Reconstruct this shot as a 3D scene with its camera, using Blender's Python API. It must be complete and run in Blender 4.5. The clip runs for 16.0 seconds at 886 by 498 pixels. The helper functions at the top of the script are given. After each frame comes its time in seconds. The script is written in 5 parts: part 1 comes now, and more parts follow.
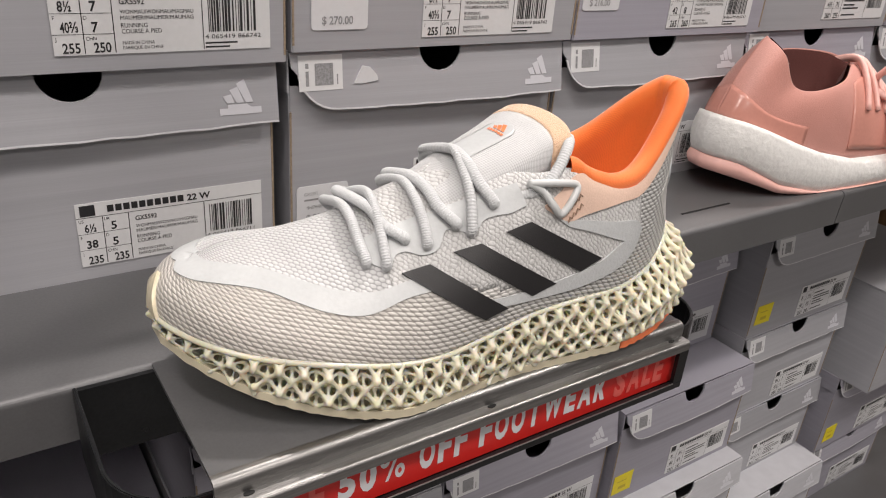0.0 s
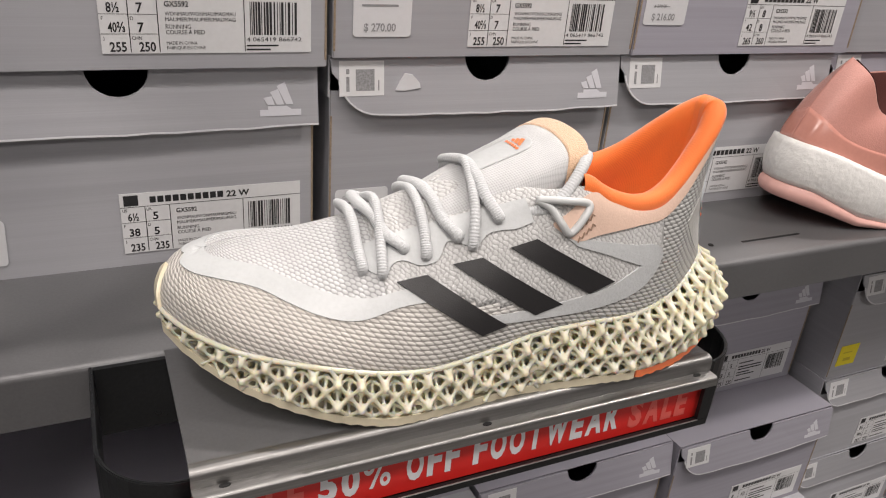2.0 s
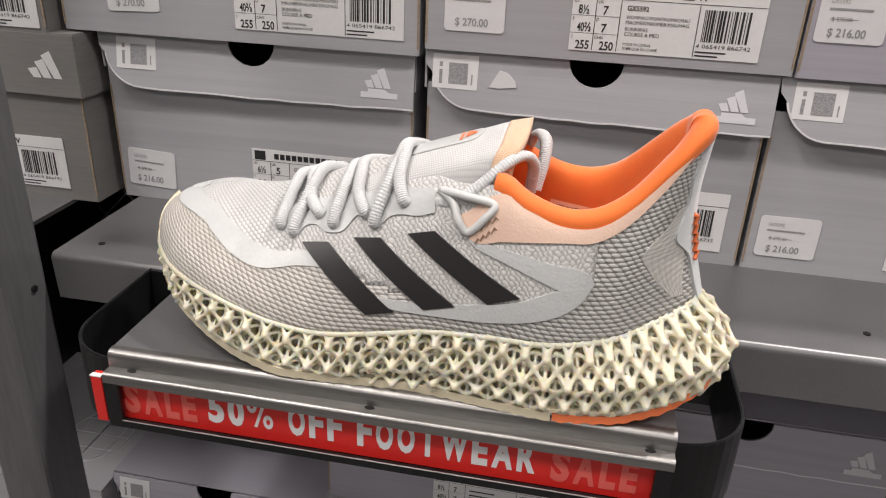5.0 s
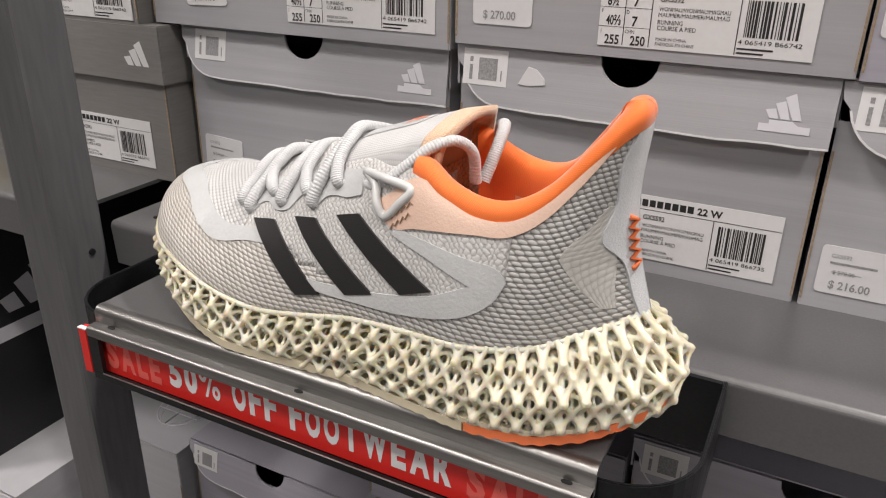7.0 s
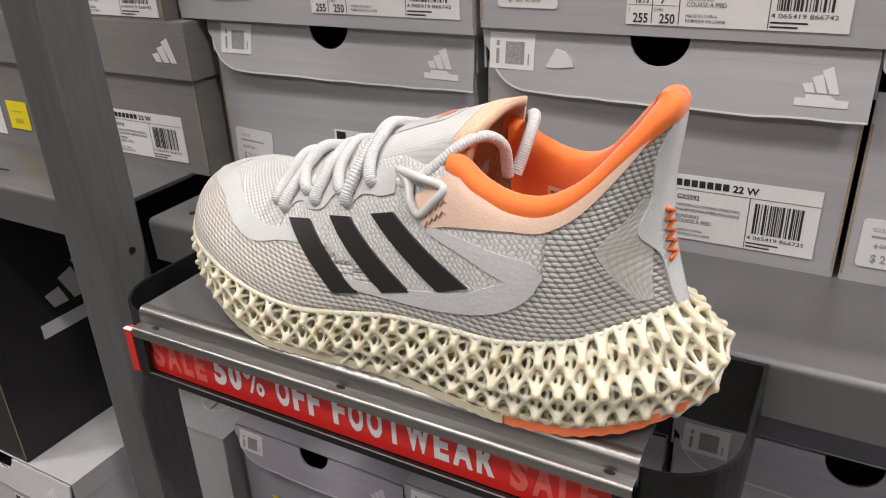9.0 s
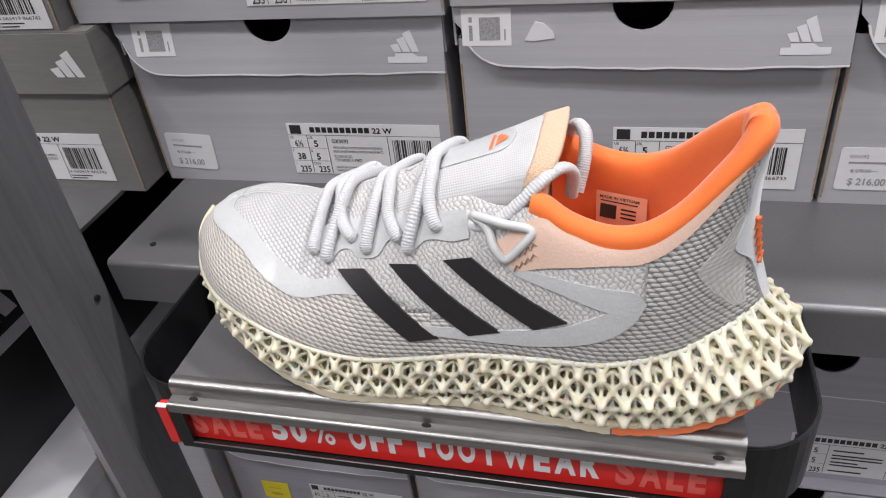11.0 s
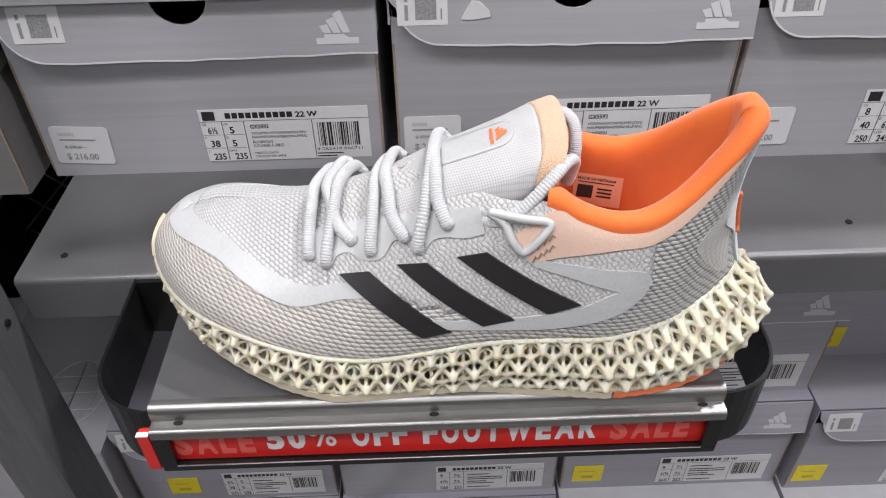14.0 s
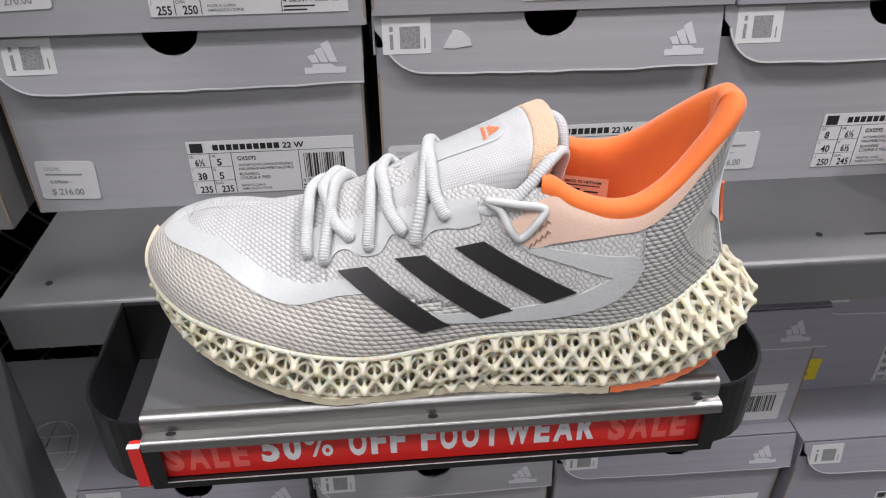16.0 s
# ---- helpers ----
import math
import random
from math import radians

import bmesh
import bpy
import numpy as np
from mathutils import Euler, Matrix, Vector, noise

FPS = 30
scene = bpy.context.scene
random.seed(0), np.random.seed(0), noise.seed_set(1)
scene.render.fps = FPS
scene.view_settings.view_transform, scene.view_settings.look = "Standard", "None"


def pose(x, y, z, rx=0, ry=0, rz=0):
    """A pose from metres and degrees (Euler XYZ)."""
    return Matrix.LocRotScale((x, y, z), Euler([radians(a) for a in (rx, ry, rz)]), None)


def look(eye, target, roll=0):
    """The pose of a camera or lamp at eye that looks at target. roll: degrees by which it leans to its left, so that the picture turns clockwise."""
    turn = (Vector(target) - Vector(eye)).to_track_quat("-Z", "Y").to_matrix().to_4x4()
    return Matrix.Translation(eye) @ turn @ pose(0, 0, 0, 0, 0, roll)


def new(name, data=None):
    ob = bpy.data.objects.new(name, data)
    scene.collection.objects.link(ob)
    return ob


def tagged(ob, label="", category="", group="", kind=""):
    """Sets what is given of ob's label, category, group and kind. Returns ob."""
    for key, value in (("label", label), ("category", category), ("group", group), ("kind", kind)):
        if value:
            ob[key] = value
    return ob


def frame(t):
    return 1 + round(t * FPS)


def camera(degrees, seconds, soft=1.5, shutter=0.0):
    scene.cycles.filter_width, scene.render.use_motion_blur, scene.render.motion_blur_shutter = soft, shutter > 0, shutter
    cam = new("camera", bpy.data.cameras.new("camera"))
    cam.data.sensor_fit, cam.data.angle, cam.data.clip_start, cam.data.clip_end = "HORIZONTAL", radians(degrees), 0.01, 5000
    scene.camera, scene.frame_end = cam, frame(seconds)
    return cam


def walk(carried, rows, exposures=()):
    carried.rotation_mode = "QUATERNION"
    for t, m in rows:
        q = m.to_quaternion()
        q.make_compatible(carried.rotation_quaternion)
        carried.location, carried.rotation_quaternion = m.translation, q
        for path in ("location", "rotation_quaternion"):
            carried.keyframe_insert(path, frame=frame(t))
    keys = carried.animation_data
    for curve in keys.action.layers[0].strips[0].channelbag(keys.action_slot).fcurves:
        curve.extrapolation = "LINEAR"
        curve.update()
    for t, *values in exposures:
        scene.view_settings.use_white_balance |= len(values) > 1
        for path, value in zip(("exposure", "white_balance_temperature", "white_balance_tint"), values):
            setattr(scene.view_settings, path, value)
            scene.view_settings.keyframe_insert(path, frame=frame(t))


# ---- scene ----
cam = camera(60.9, 16.0, soft=1.1)
PATH = [  # seconds, place, turn
    (0.0, -0.0614, -0.2204, 1.0240, 64.49, -4.28, -33.13),
    (0.5, -0.0572, -0.2221, 1.0253, 64.52, -4.31, -32.23),
    (1.0, -0.0502, -0.2245, 1.0251, 64.50, -4.38, -30.62),
    (1.5, -0.0386, -0.2310, 1.0251, 64.48, -4.43, -28.00),
    (2.0, -0.0186, -0.2394, 1.0273, 64.44, -4.47, -24.25),
    (2.5, 0.0074, -0.2517, 1.0280, 64.43, -4.56, -19.50),
    (3.0, 0.0417, -0.2618, 1.0291, 64.54, -4.38, -13.78),
    (3.5, 0.0782, -0.2713, 1.0262, 64.51, -4.08, -7.71),
    (4.0, 0.1221, -0.2749, 1.0252, 64.50, -3.48, -1.30),
    (4.5, 0.1697, -0.2718, 1.0215, 64.56, -2.81, 4.97),
    (5.0, 0.2134, -0.2713, 1.0190, 64.82, -2.28, 10.92),
    (7.5, 0.3292, -0.2183, 0.9982, 66.51, -0.61, 29.14),
    (8.0, 0.3300, -0.2221, 1.0016, 66.36, -0.14, 30.13),
    (8.5, 0.3281, -0.2211, 1.0017, 65.63, 0.73, 29.92),
    (9.0, 0.3191, -0.2214, 1.0103, 64.10, 2.06, 28.38),
    (9.5, 0.2999, -0.2183, 1.0237, 61.75, 3.66, 25.52),
    (10.0, 0.2734, -0.2166, 1.0394, 59.13, 5.09, 21.58),
    (12.5, 0.1584, -0.2177, 1.0960, 49.96, 3.14, 2.69),
    (13.0, 0.1454, -0.2146, 1.0983, 49.31, 2.24, 0.70),
    (13.5, 0.1396, -0.2142, 1.0959, 49.00, 1.54, -0.72),
    (14.0, 0.1362, -0.2141, 1.0944, 49.13, 0.95, -1.78),
    (14.5, 0.1324, -0.2149, 1.0934, 49.87, 0.50, -2.68),
    (15.0, 0.1277, -0.2217, 1.0876, 51.32, 0.28, -3.46),
    (15.5, 0.1221, -0.2326, 1.0763, 53.35, 0.30, -4.18),
    (16.0, 0.1201, -0.2441, 1.0655, 55.87, 0.46, -4.78),
]
walk(cam, [(t, pose(*p)) for t, *p in PATH],
     [(0.0, -0.40, 6500, 10), (5.0, -0.37, 6500, 10), (9.0, -0.35, 6500, 10), (9.5, -0.36, 6200, 10), (10.0, -0.36, 6080, 10), (12.5, -0.40, 6000, 10), (16.0, -0.41, 6000, 10)])

Z0 = 0.80  # height of the sale ledge above the floor

# ---- light: lamps under the shop ceiling, all out of view, some added as fill ----
world = bpy.data.worlds.new("shop_world")
world.use_nodes = True
world.node_tree.nodes["Background"].inputs[0].default_value = (0.9, 0.95, 1.0, 1)
world.node_tree.nodes["Background"].inputs[1].default_value = 0.03
scene.world = world
scene.view_settings.exposure = 0.0


def area_lamp(name, x, y, z, sx, sy, watts, target, colour=(1.0, 0.925, 0.875)):
    data = bpy.data.lights.new(name, "AREA")
    data.shape, data.size, data.size_y, data.energy, data.color = "RECTANGLE", sx, sy, watts, colour
    ob = new(name, data)
    ob.matrix_world = look((x, y, z), target)
    return tagged(ob, kind="structure")


area_lamp("ceiling_spot", -0.60, -0.85, 3.0, 0.16, 0.16, 9, (0.1, 0.1, 0.85))
area_lamp("ceiling_spot", 1.15, 0.72, 3.0, 0.12, 0.12, 58, (0.15, 0.1, 0.85))
area_lamp("ceiling_panel", 0.1, -1.1, 3.05, 1.8, 0.5, 33, (0.1, -0.7, 0))
# far front panel, kept strong as fill for the boxes under the shelf
area_lamp("ceiling_panel", 0.1, -3.4, 3.05, 2.4, 0.5, 62, (0.1, -2.6, 0))
# added fill from the left, no known fitting: brightens the left bay
area_lamp("ceiling_panel", -1.7, -1.0, 3.05, 0.6, 0.6, 45, (-0.9, -0.2, 0.6))
# added lamp over the left bay, only to lift its dark boxes
area_lamp("ceiling_spot", -0.80, -0.30, 3.0, 0.14, 0.14, 17, (-0.45, 0.15, 0.75))
# added lamp at the right, only to lift the lower right boxes
area_lamp("ceiling_spot", 1.70, -0.90, 3.0, 0.14, 0.14, 33, (0.85, 0.20, 0.45))

# ---- materials ----


def mat(name, colour, rough=0.5, metal=0.0, grain=0.0, scale=200.0, bump=0.0, stain=0.0, stain_scale=8.0,
        stretch=(1, 1, 1), spec=0.5, coat=0.0, sheen=0.0, rough_var=0.0, object_var=0.0, glow_depth=0.0):
    m = bpy.data.materials.new(name)
    m.use_nodes = True
    nt = m.node_tree
    b = nt.nodes["Principled BSDF"]
    b.inputs["Roughness"].default_value, b.inputs["Metallic"].default_value = rough, metal
    b.inputs["Specular IOR Level"].default_value = spec
    b.inputs["Coat Weight"].default_value = coat
    b.inputs["Sheen Weight"].default_value = sheen
    link = nt.links.new
    co = nt.nodes.new("ShaderNodeTexCoord")
    mp = nt.nodes.new("ShaderNodeMapping")
    mp.inputs["Scale"].default_value = stretch
    link(co.outputs["Object"], mp.inputs[0])
    fine = nt.nodes.new("ShaderNodeTexNoise")
    fine.inputs["Scale"].default_value, fine.inputs["Detail"].default_value = scale, 4
    link(mp.outputs[0], fine.inputs["Vector"])
    big = nt.nodes.new("ShaderNodeTexNoise")
    big.inputs["Scale"].default_value, big.inputs["Detail"].default_value = stain_scale, 5
    link(mp.outputs[0], big.inputs["Vector"])
    ramp = nt.nodes.new("ShaderNodeMapRange")
    ramp.inputs[1].default_value, ramp.inputs[2].default_value = 0.3, 0.7
    ramp.inputs[3].default_value, ramp.inputs[4].default_value = 1 - grain, 1 + grain
    link(fine.outputs[0], ramp.inputs[0])
    ramp2 = nt.nodes.new("ShaderNodeMapRange")
    ramp2.inputs[1].default_value, ramp2.inputs[2].default_value = 0.3, 0.7
    ramp2.inputs[3].default_value, ramp2.inputs[4].default_value = 1 - stain, 1 + stain
    link(big.outputs[0], ramp2.inputs[0])
    mul = nt.nodes.new("ShaderNodeMath")
    mul.operation = "MULTIPLY"
    link(ramp.outputs[0], mul.inputs[0]), link(ramp2.outputs[0], mul.inputs[1])
    last = mul.outputs[0]
    if object_var:
        info = nt.nodes.new("ShaderNodeObjectInfo")
        r3 = nt.nodes.new("ShaderNodeMapRange")
        r3.inputs[3].default_value, r3.inputs[4].default_value = 1 - object_var, 1 + object_var
        link(info.outputs["Random"], r3.inputs[0])
        mul2 = nt.nodes.new("ShaderNodeMath")
        mul2.operation = "MULTIPLY"
        link(last, mul2.inputs[0]), link(r3.outputs[0], mul2.inputs[1])
        last = mul2.outputs[0]
    vm = nt.nodes.new("ShaderNodeVectorMath")
    vm.operation = "SCALE"
    vm.inputs[0].default_value = colour
    link(last, vm.inputs["Scale"])
    link(vm.outputs[0], b.inputs["Base Color"])
    if rough_var:
        rr = nt.nodes.new("ShaderNodeMapRange")
        rr.inputs[1].default_value, rr.inputs[2].default_value = 0.3, 0.7
        rr.inputs[3].default_value, rr.inputs[4].default_value = rough - rough_var, rough + rough_var
        link(big.outputs[0], rr.inputs[0]), link(rr.outputs[0], b.inputs["Roughness"])
    if glow_depth:
        b.inputs["Subsurface Weight"].default_value, b.inputs["Subsurface Scale"].default_value = 0.6, glow_depth
        b.inputs["Subsurface Radius"].default_value = (1.0, 0.7, 0.35)
    if bump:
        bp = nt.nodes.new("ShaderNodeBump")
        bp.inputs["Strength"].default_value, bp.inputs["Distance"].default_value = bump, 0.001
        link(fine.outputs[0], bp.inputs["Height"]), link(bp.outputs[0], b.inputs["Normal"])
    return m


def weave(name, light, dark, rough, pitch=(0.0030, 0.0016), bump=0.8, twist=0.35, sheen=0.2, skew=0.5, metal=0.0, wobble=0.5, second=None):
    """Woven or knitted cloth on the UV map, which is in metres: rows of staggered, rounded stitches with darker gaps."""
    m = bpy.data.materials.new(name)
    m.use_nodes = True
    nt = m.node_tree
    b = nt.nodes["Principled BSDF"]
    link = nt.links.new

    def calc(op, x, y=None):
        n = nt.nodes.new("ShaderNodeMath")
        n.operation = op
        for i, q in enumerate((x, y)):
            if q is None:
                continue
            if isinstance(q, (int, float)):
                n.inputs[i].default_value = q
            else:
                link(q, n.inputs[i])
        return n.outputs[0]

    uv = nt.nodes.new("ShaderNodeUVMap")
    no = nt.nodes.new("ShaderNodeTexNoise")
    no.inputs["Scale"].default_value, no.inputs["Detail"].default_value = 60 if wobble < 1 else 170, 6
    link(uv.outputs[0], no.inputs["Vector"])
    mp = nt.nodes.new("ShaderNodeMapping")
    mp.inputs["Rotation"].default_value = (0, 0, twist)
    link(uv.outputs[0], mp.inputs[0])
    sp = nt.nodes.new("ShaderNodeSeparateXYZ")
    link(mp.outputs[0], sp.inputs[0])
    wob = calc("MULTIPLY", calc("SUBTRACT", no.outputs[0], 0.5), wobble)
    v = calc("ADD", calc("DIVIDE", sp.outputs[1], pitch[1]), wob)
    row = calc("FLOOR", v)
    fy = calc("SUBTRACT", calc("FRACT", v), 0.5)
    u = calc("ADD", calc("ADD", calc("DIVIDE", sp.outputs[0], pitch[0]), calc("MULTIPLY", row, 0.5)), calc("MULTIPLY", fy, skew))
    fx = calc("SUBTRACT", calc("FRACT", calc("ADD", u, wob)), 0.5)
    d = calc("ADD", calc("POWER", calc("MULTIPLY", fx, 2.0), 2.0), calc("POWER", calc("MULTIPLY", fy, 2.0), 2.0))
    dome = calc("MAXIMUM", calc("SUBTRACT", 1.0, calc("MULTIPLY", d, 0.8)), 0.0)
    mask = nt.nodes.new("ShaderNodeMapRange")
    mask.interpolation_type = "SMOOTHSTEP"
    mask.inputs[1].default_value, mask.inputs[2].default_value = 0.0, 0.65
    link(dome, mask.inputs[0])
    mix = nt.nodes.new("ShaderNodeMix")
    mix.data_type = "RGBA"
    mix.inputs[6].default_value, mix.inputs[7].default_value = (*dark, 1), (*light, 1)
    link(mask.outputs[0], mix.inputs[0])
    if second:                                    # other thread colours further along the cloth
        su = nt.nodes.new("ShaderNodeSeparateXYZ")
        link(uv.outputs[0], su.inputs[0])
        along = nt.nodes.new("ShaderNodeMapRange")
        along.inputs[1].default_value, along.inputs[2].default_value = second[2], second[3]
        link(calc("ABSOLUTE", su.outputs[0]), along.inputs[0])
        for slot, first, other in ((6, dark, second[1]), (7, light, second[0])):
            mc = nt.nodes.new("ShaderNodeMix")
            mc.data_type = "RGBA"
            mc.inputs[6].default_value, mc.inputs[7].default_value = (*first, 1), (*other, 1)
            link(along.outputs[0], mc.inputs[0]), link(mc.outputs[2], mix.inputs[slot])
    rg = nt.nodes.new("ShaderNodeMapRange")
    rg.inputs[1].default_value, rg.inputs[2].default_value = 0.3, 0.7
    rg.inputs[3].default_value, rg.inputs[4].default_value = 0.92, 1.06
    link(no.outputs[0], rg.inputs[0])
    vm = nt.nodes.new("ShaderNodeVectorMath")
    vm.operation = "SCALE"
    link(mix.outputs[2], vm.inputs[0]), link(rg.outputs[0], vm.inputs["Scale"])
    link(vm.outputs[0], b.inputs["Base Color"])
    bp = nt.nodes.new("ShaderNodeBump")
    bp.inputs["Strength"].default_value, bp.inputs["Distance"].default_value = bump, 0.0005
    link(dome, bp.inputs["Height"]), link(bp.outputs[0], b.inputs["Normal"])
    b.inputs["Roughness"].default_value, b.inputs["Sheen Weight"].default_value = rough, sheen
    b.inputs["Metallic"].default_value = metal
    return m


CARD = mat("grey_card", (0.37, 0.37, 0.395), 0.48, grain=0.022, scale=45, stretch=(0.35, 1, 30), stain=0.06, stain_scale=5, bump=0.08, object_var=0.07)
CARD_LILAC = mat("lilac_grey_card", (0.345, 0.335, 0.385), 0.48, grain=0.022, scale=45, stretch=(0.35, 1, 30), stain=0.06, bump=0.08, object_var=0.07)
CARD_DARK = mat("dark_grey_card", (0.185, 0.18, 0.175), 0.6, grain=0.06, scale=60, stretch=(1, 1, 9), stain=0.06, bump=0.06)
CARD_BLACK = mat("black_card", (0.012, 0.012, 0.013), 0.45, grain=0.1, scale=60, stain=0.1, bump=0.05)
CARD_PALE = mat("pale_grey_card", (0.50, 0.50, 0.53), 0.6, grain=0.04, scale=60, stretch=(1, 1, 9), stain=0.04, bump=0.06)
RAW = mat("raw_board_edge", (0.30, 0.23, 0.16), 0.85, grain=0.25, scale=900, bump=0.3)
PAPER = mat("label_paper", (0.68, 0.68, 0.69), 0.45, grain=0.02, scale=300, stain=0.02)
PAPER_GREY = mat("sticker_paper", (0.66, 0.66, 0.68), 0.5, grain=0.02, scale=300, stain=0.03)
INK = mat("black_ink", (0.02, 0.02, 0.022), 0.5, grain=0.1, scale=500)
INK_GREY = mat("grey_ink", (0.27, 0.27, 0.28), 0.6, grain=0.3, scale=900)
YELLOW = mat("yellow_sticker", (0.80, 0.66, 0.02), 0.5, grain=0.03, stain=0.03)
YELLOW_INK = mat("faded_yellow_ink", (0.55, 0.42, 0.02), 0.5)
FOIL = mat("pale_logo_print", (0.62, 0.62, 0.66), 0.35, grain=0.02)
STEEL_PAINT = mat("grey_painted_steel", (0.15, 0.15, 0.155), 0.38, 0.35, grain=0.05, scale=700, bump=0.05, stain=0.10, stain_scale=10, rough_var=0.08)
STEEL_BRIGHT = mat("brushed_steel", (0.27, 0.265, 0.26), 0.33, 0.9, grain=0.10, scale=900, stretch=(0.03, 1, 1), bump=0.10, stain=0.10, stain_scale=15, rough_var=0.1)
STEEL_DARK = mat("dark_steel", (0.022, 0.023, 0.025), 0.35, 0.6, grain=0.12, scale=500, bump=0.06, stain=0.2, stain_scale=25, rough_var=0.08)
STEEL_WIRE = mat("grey_wire", (0.30, 0.30, 0.31), 0.4, 0.5, grain=0.08, scale=300)
POST = mat("dark_post_paint", (0.125, 0.126, 0.133), 0.40, 0.3, grain=0.10, scale=300, stretch=(1, 1, 0.1), bump=0.06, stain=0.15, stain_scale=14)
BLACK = mat("black_gap", (0.006, 0.006, 0.006), 0.8)
RED = mat("red_sale_card", (0.60, 0.022, 0.018), 0.42, grain=0.02, stain=0.05, stain_scale=20)
RED_PALE = mat("faded_red_print", (0.68, 0.12, 0.10), 0.42, grain=0.02)
WHITE_PRINT = mat("white_sign_print", (0.66, 0.66, 0.68), 0.4, grain=0.02)
WALL = mat("shop_wall_paint", (0.55, 0.55, 0.55), 0.8, grain=0.04, scale=60, stain=0.05, stain_scale=2, bump=0.1)
FLOOR = mat("grey_floor", (0.16, 0.155, 0.15), 0.4, grain=0.08, scale=90, stain=0.12, stain_scale=3, bump=0.05)
WOOD = mat("brown_wood", (0.20, 0.115, 0.055), 0.5, grain=0.25, scale=40, stretch=(1, 1, 0.08), bump=0.1, stain=0.15)

KNIT = weave("white_knit", (0.575, 0.575, 0.578), (0.37, 0.37, 0.375), 0.6, (0.0027, 0.0023), 0.8, 0.5, 0.2, 0.0)
KNIT_SIDE = weave("glossy_side_knit", (0.56, 0.555, 0.55), (0.39, 0.385, 0.38), 0.42, (0.0026, 0.0020), 0.6, 0.9, 0.2, 0.3, wobble=2.2)
MESH_FILM = weave("film_over_mesh", (0.54, 0.535, 0.515), (0.46, 0.455, 0.435), 0.28, (0.0065, 0.0030), 0.3, 0.12)
TONGUE_KNIT = weave("fine_white_knit", (0.55, 0.55, 0.555), (0.45, 0.45, 0.455), 0.75, (0.0011, 0.0011), 0.3, 0.1)
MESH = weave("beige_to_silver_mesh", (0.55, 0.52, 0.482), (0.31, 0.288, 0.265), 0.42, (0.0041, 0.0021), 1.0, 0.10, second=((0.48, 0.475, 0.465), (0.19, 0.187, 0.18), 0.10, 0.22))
FILM = mat("white_gloss_film", (0.505, 0.518, 0.523), 0.33, grain=0.03, scale=500, bump=0.12, stain=0.03, stain_scale=60)
FILM_GREY = mat("silver_grey_film", (0.54, 0.553, 0.56), 0.32, 0.1, grain=0.04, scale=700, bump=0.35, stain=0.04, stain_scale=90)
STRIPE = mat("black_rubber_print", (0.020, 0.019, 0.020), 0.36, grain=0.12, scale=1500, bump=0.15)
ORANGE = weave("orange_lining_knit", (0.88, 0.185, 0.022), (0.78, 0.15, 0.018), 0.7, (0.0014, 0.0008), 0.15, 0.9, 0.4)
ORANGE_RUBBER = mat("orange_rubber", (0.90, 0.22, 0.08), 0.4, grain=0.03, stain=0.05)
PEACH = mat("peach_overlay", (0.66, 0.47, 0.375), 0.5, grain=0.03, scale=900, bump=0.2, stain=0.03, stain_scale=50)
PEACH_CLOTH = mat("peach_terry_cloth", (0.74, 0.50, 0.33), 0.9, grain=0.12, scale=1500, bump=0.9, sheen=0.4)
# brighter than LATTICE: the glow of lit translucent resin is put into this colour
LATTICE_DEEP = mat("yellowish_resin_painted_glow", (0.84, 0.77, 0.52), 0.35, grain=0.05, scale=400, stain=0.12, stain_scale=120, bump=0.3)
LATTICE = mat("cream_printed_resin", (0.66, 0.625, 0.50), 0.25, grain=0.02, scale=60, stain=0.05, stain_scale=40, spec=0.5, glow_depth=0.004)
CREAM = mat("cream_rubber", (0.68, 0.61, 0.45), 0.32, grain=0.03, stain=0.06, stain_scale=40)
LACE = mat("white_grey_lace", (0.53, 0.54, 0.55), 0.75, grain=0.05, scale=900, bump=0.4, sheen=0.3)
LOOP = mat("grey_plastic_loop", (0.55, 0.56, 0.56), 0.35, grain=0.02)
SUEDE = mat("pale_grey_suede", (0.52, 0.545, 0.57), 0.9, grain=0.05, scale=1200, bump=0.3, sheen=0.5, stain=0.05, stain_scale=60)
PINK = mat("dusty_pink_upper", (0.50, 0.225, 0.185), 0.45, grain=0.06, scale=900, bump=0.35, stain=0.05, stain_scale=30, sheen=0.2)
PINK_FILM = mat("glossy_pink_film", (0.55, 0.25, 0.20), 0.22, grain=0.03, scale=300, stain=0.05)
PINK_SOLE = mat("pale_pink_rubber", (0.78, 0.45, 0.40), 0.45, grain=0.03, stain=0.05)
FOAM = mat("white_pellet_foam", (0.80, 0.79, 0.77), 0.5, grain=0.05, scale=220, bump=1.0, stain=0.03)
DARK_LINING = mat("dark_red_lining", (0.075, 0.018, 0.014), 0.9, grain=0.1, scale=900, bump=0.3)

# ---- helpers for building ----
BASE = {}


def thing(name, label, category, place=(0, 0, 0), group="", kind="", turn=0.0):
    ob = new(name)
    ob.empty_display_size = 0.02
    ob.matrix_world = pose(*place, 0, 0, turn)
    BASE[ob.name] = Vector(place)
    return tagged(ob, label, category, group, kind)


def part(name, bm, material, parent=None, label="", off=None, smooth=False):
    me = bpy.data.meshes.new(name)
    if off is not None:
        bmesh.ops.translate(bm, verts=bm.verts, vec=-Vector(off))
    if smooth:
        for f in bm.faces:
            f.smooth = True
    bm.to_mesh(me)
    bm.free()
    for m in (material if isinstance(material, (list, tuple)) else [material]):
        me.materials.append(m)
    ob = new(name, me)
    if parent is not None:
        ob.parent = parent
    if label:
        tagged(ob, label)
    return ob


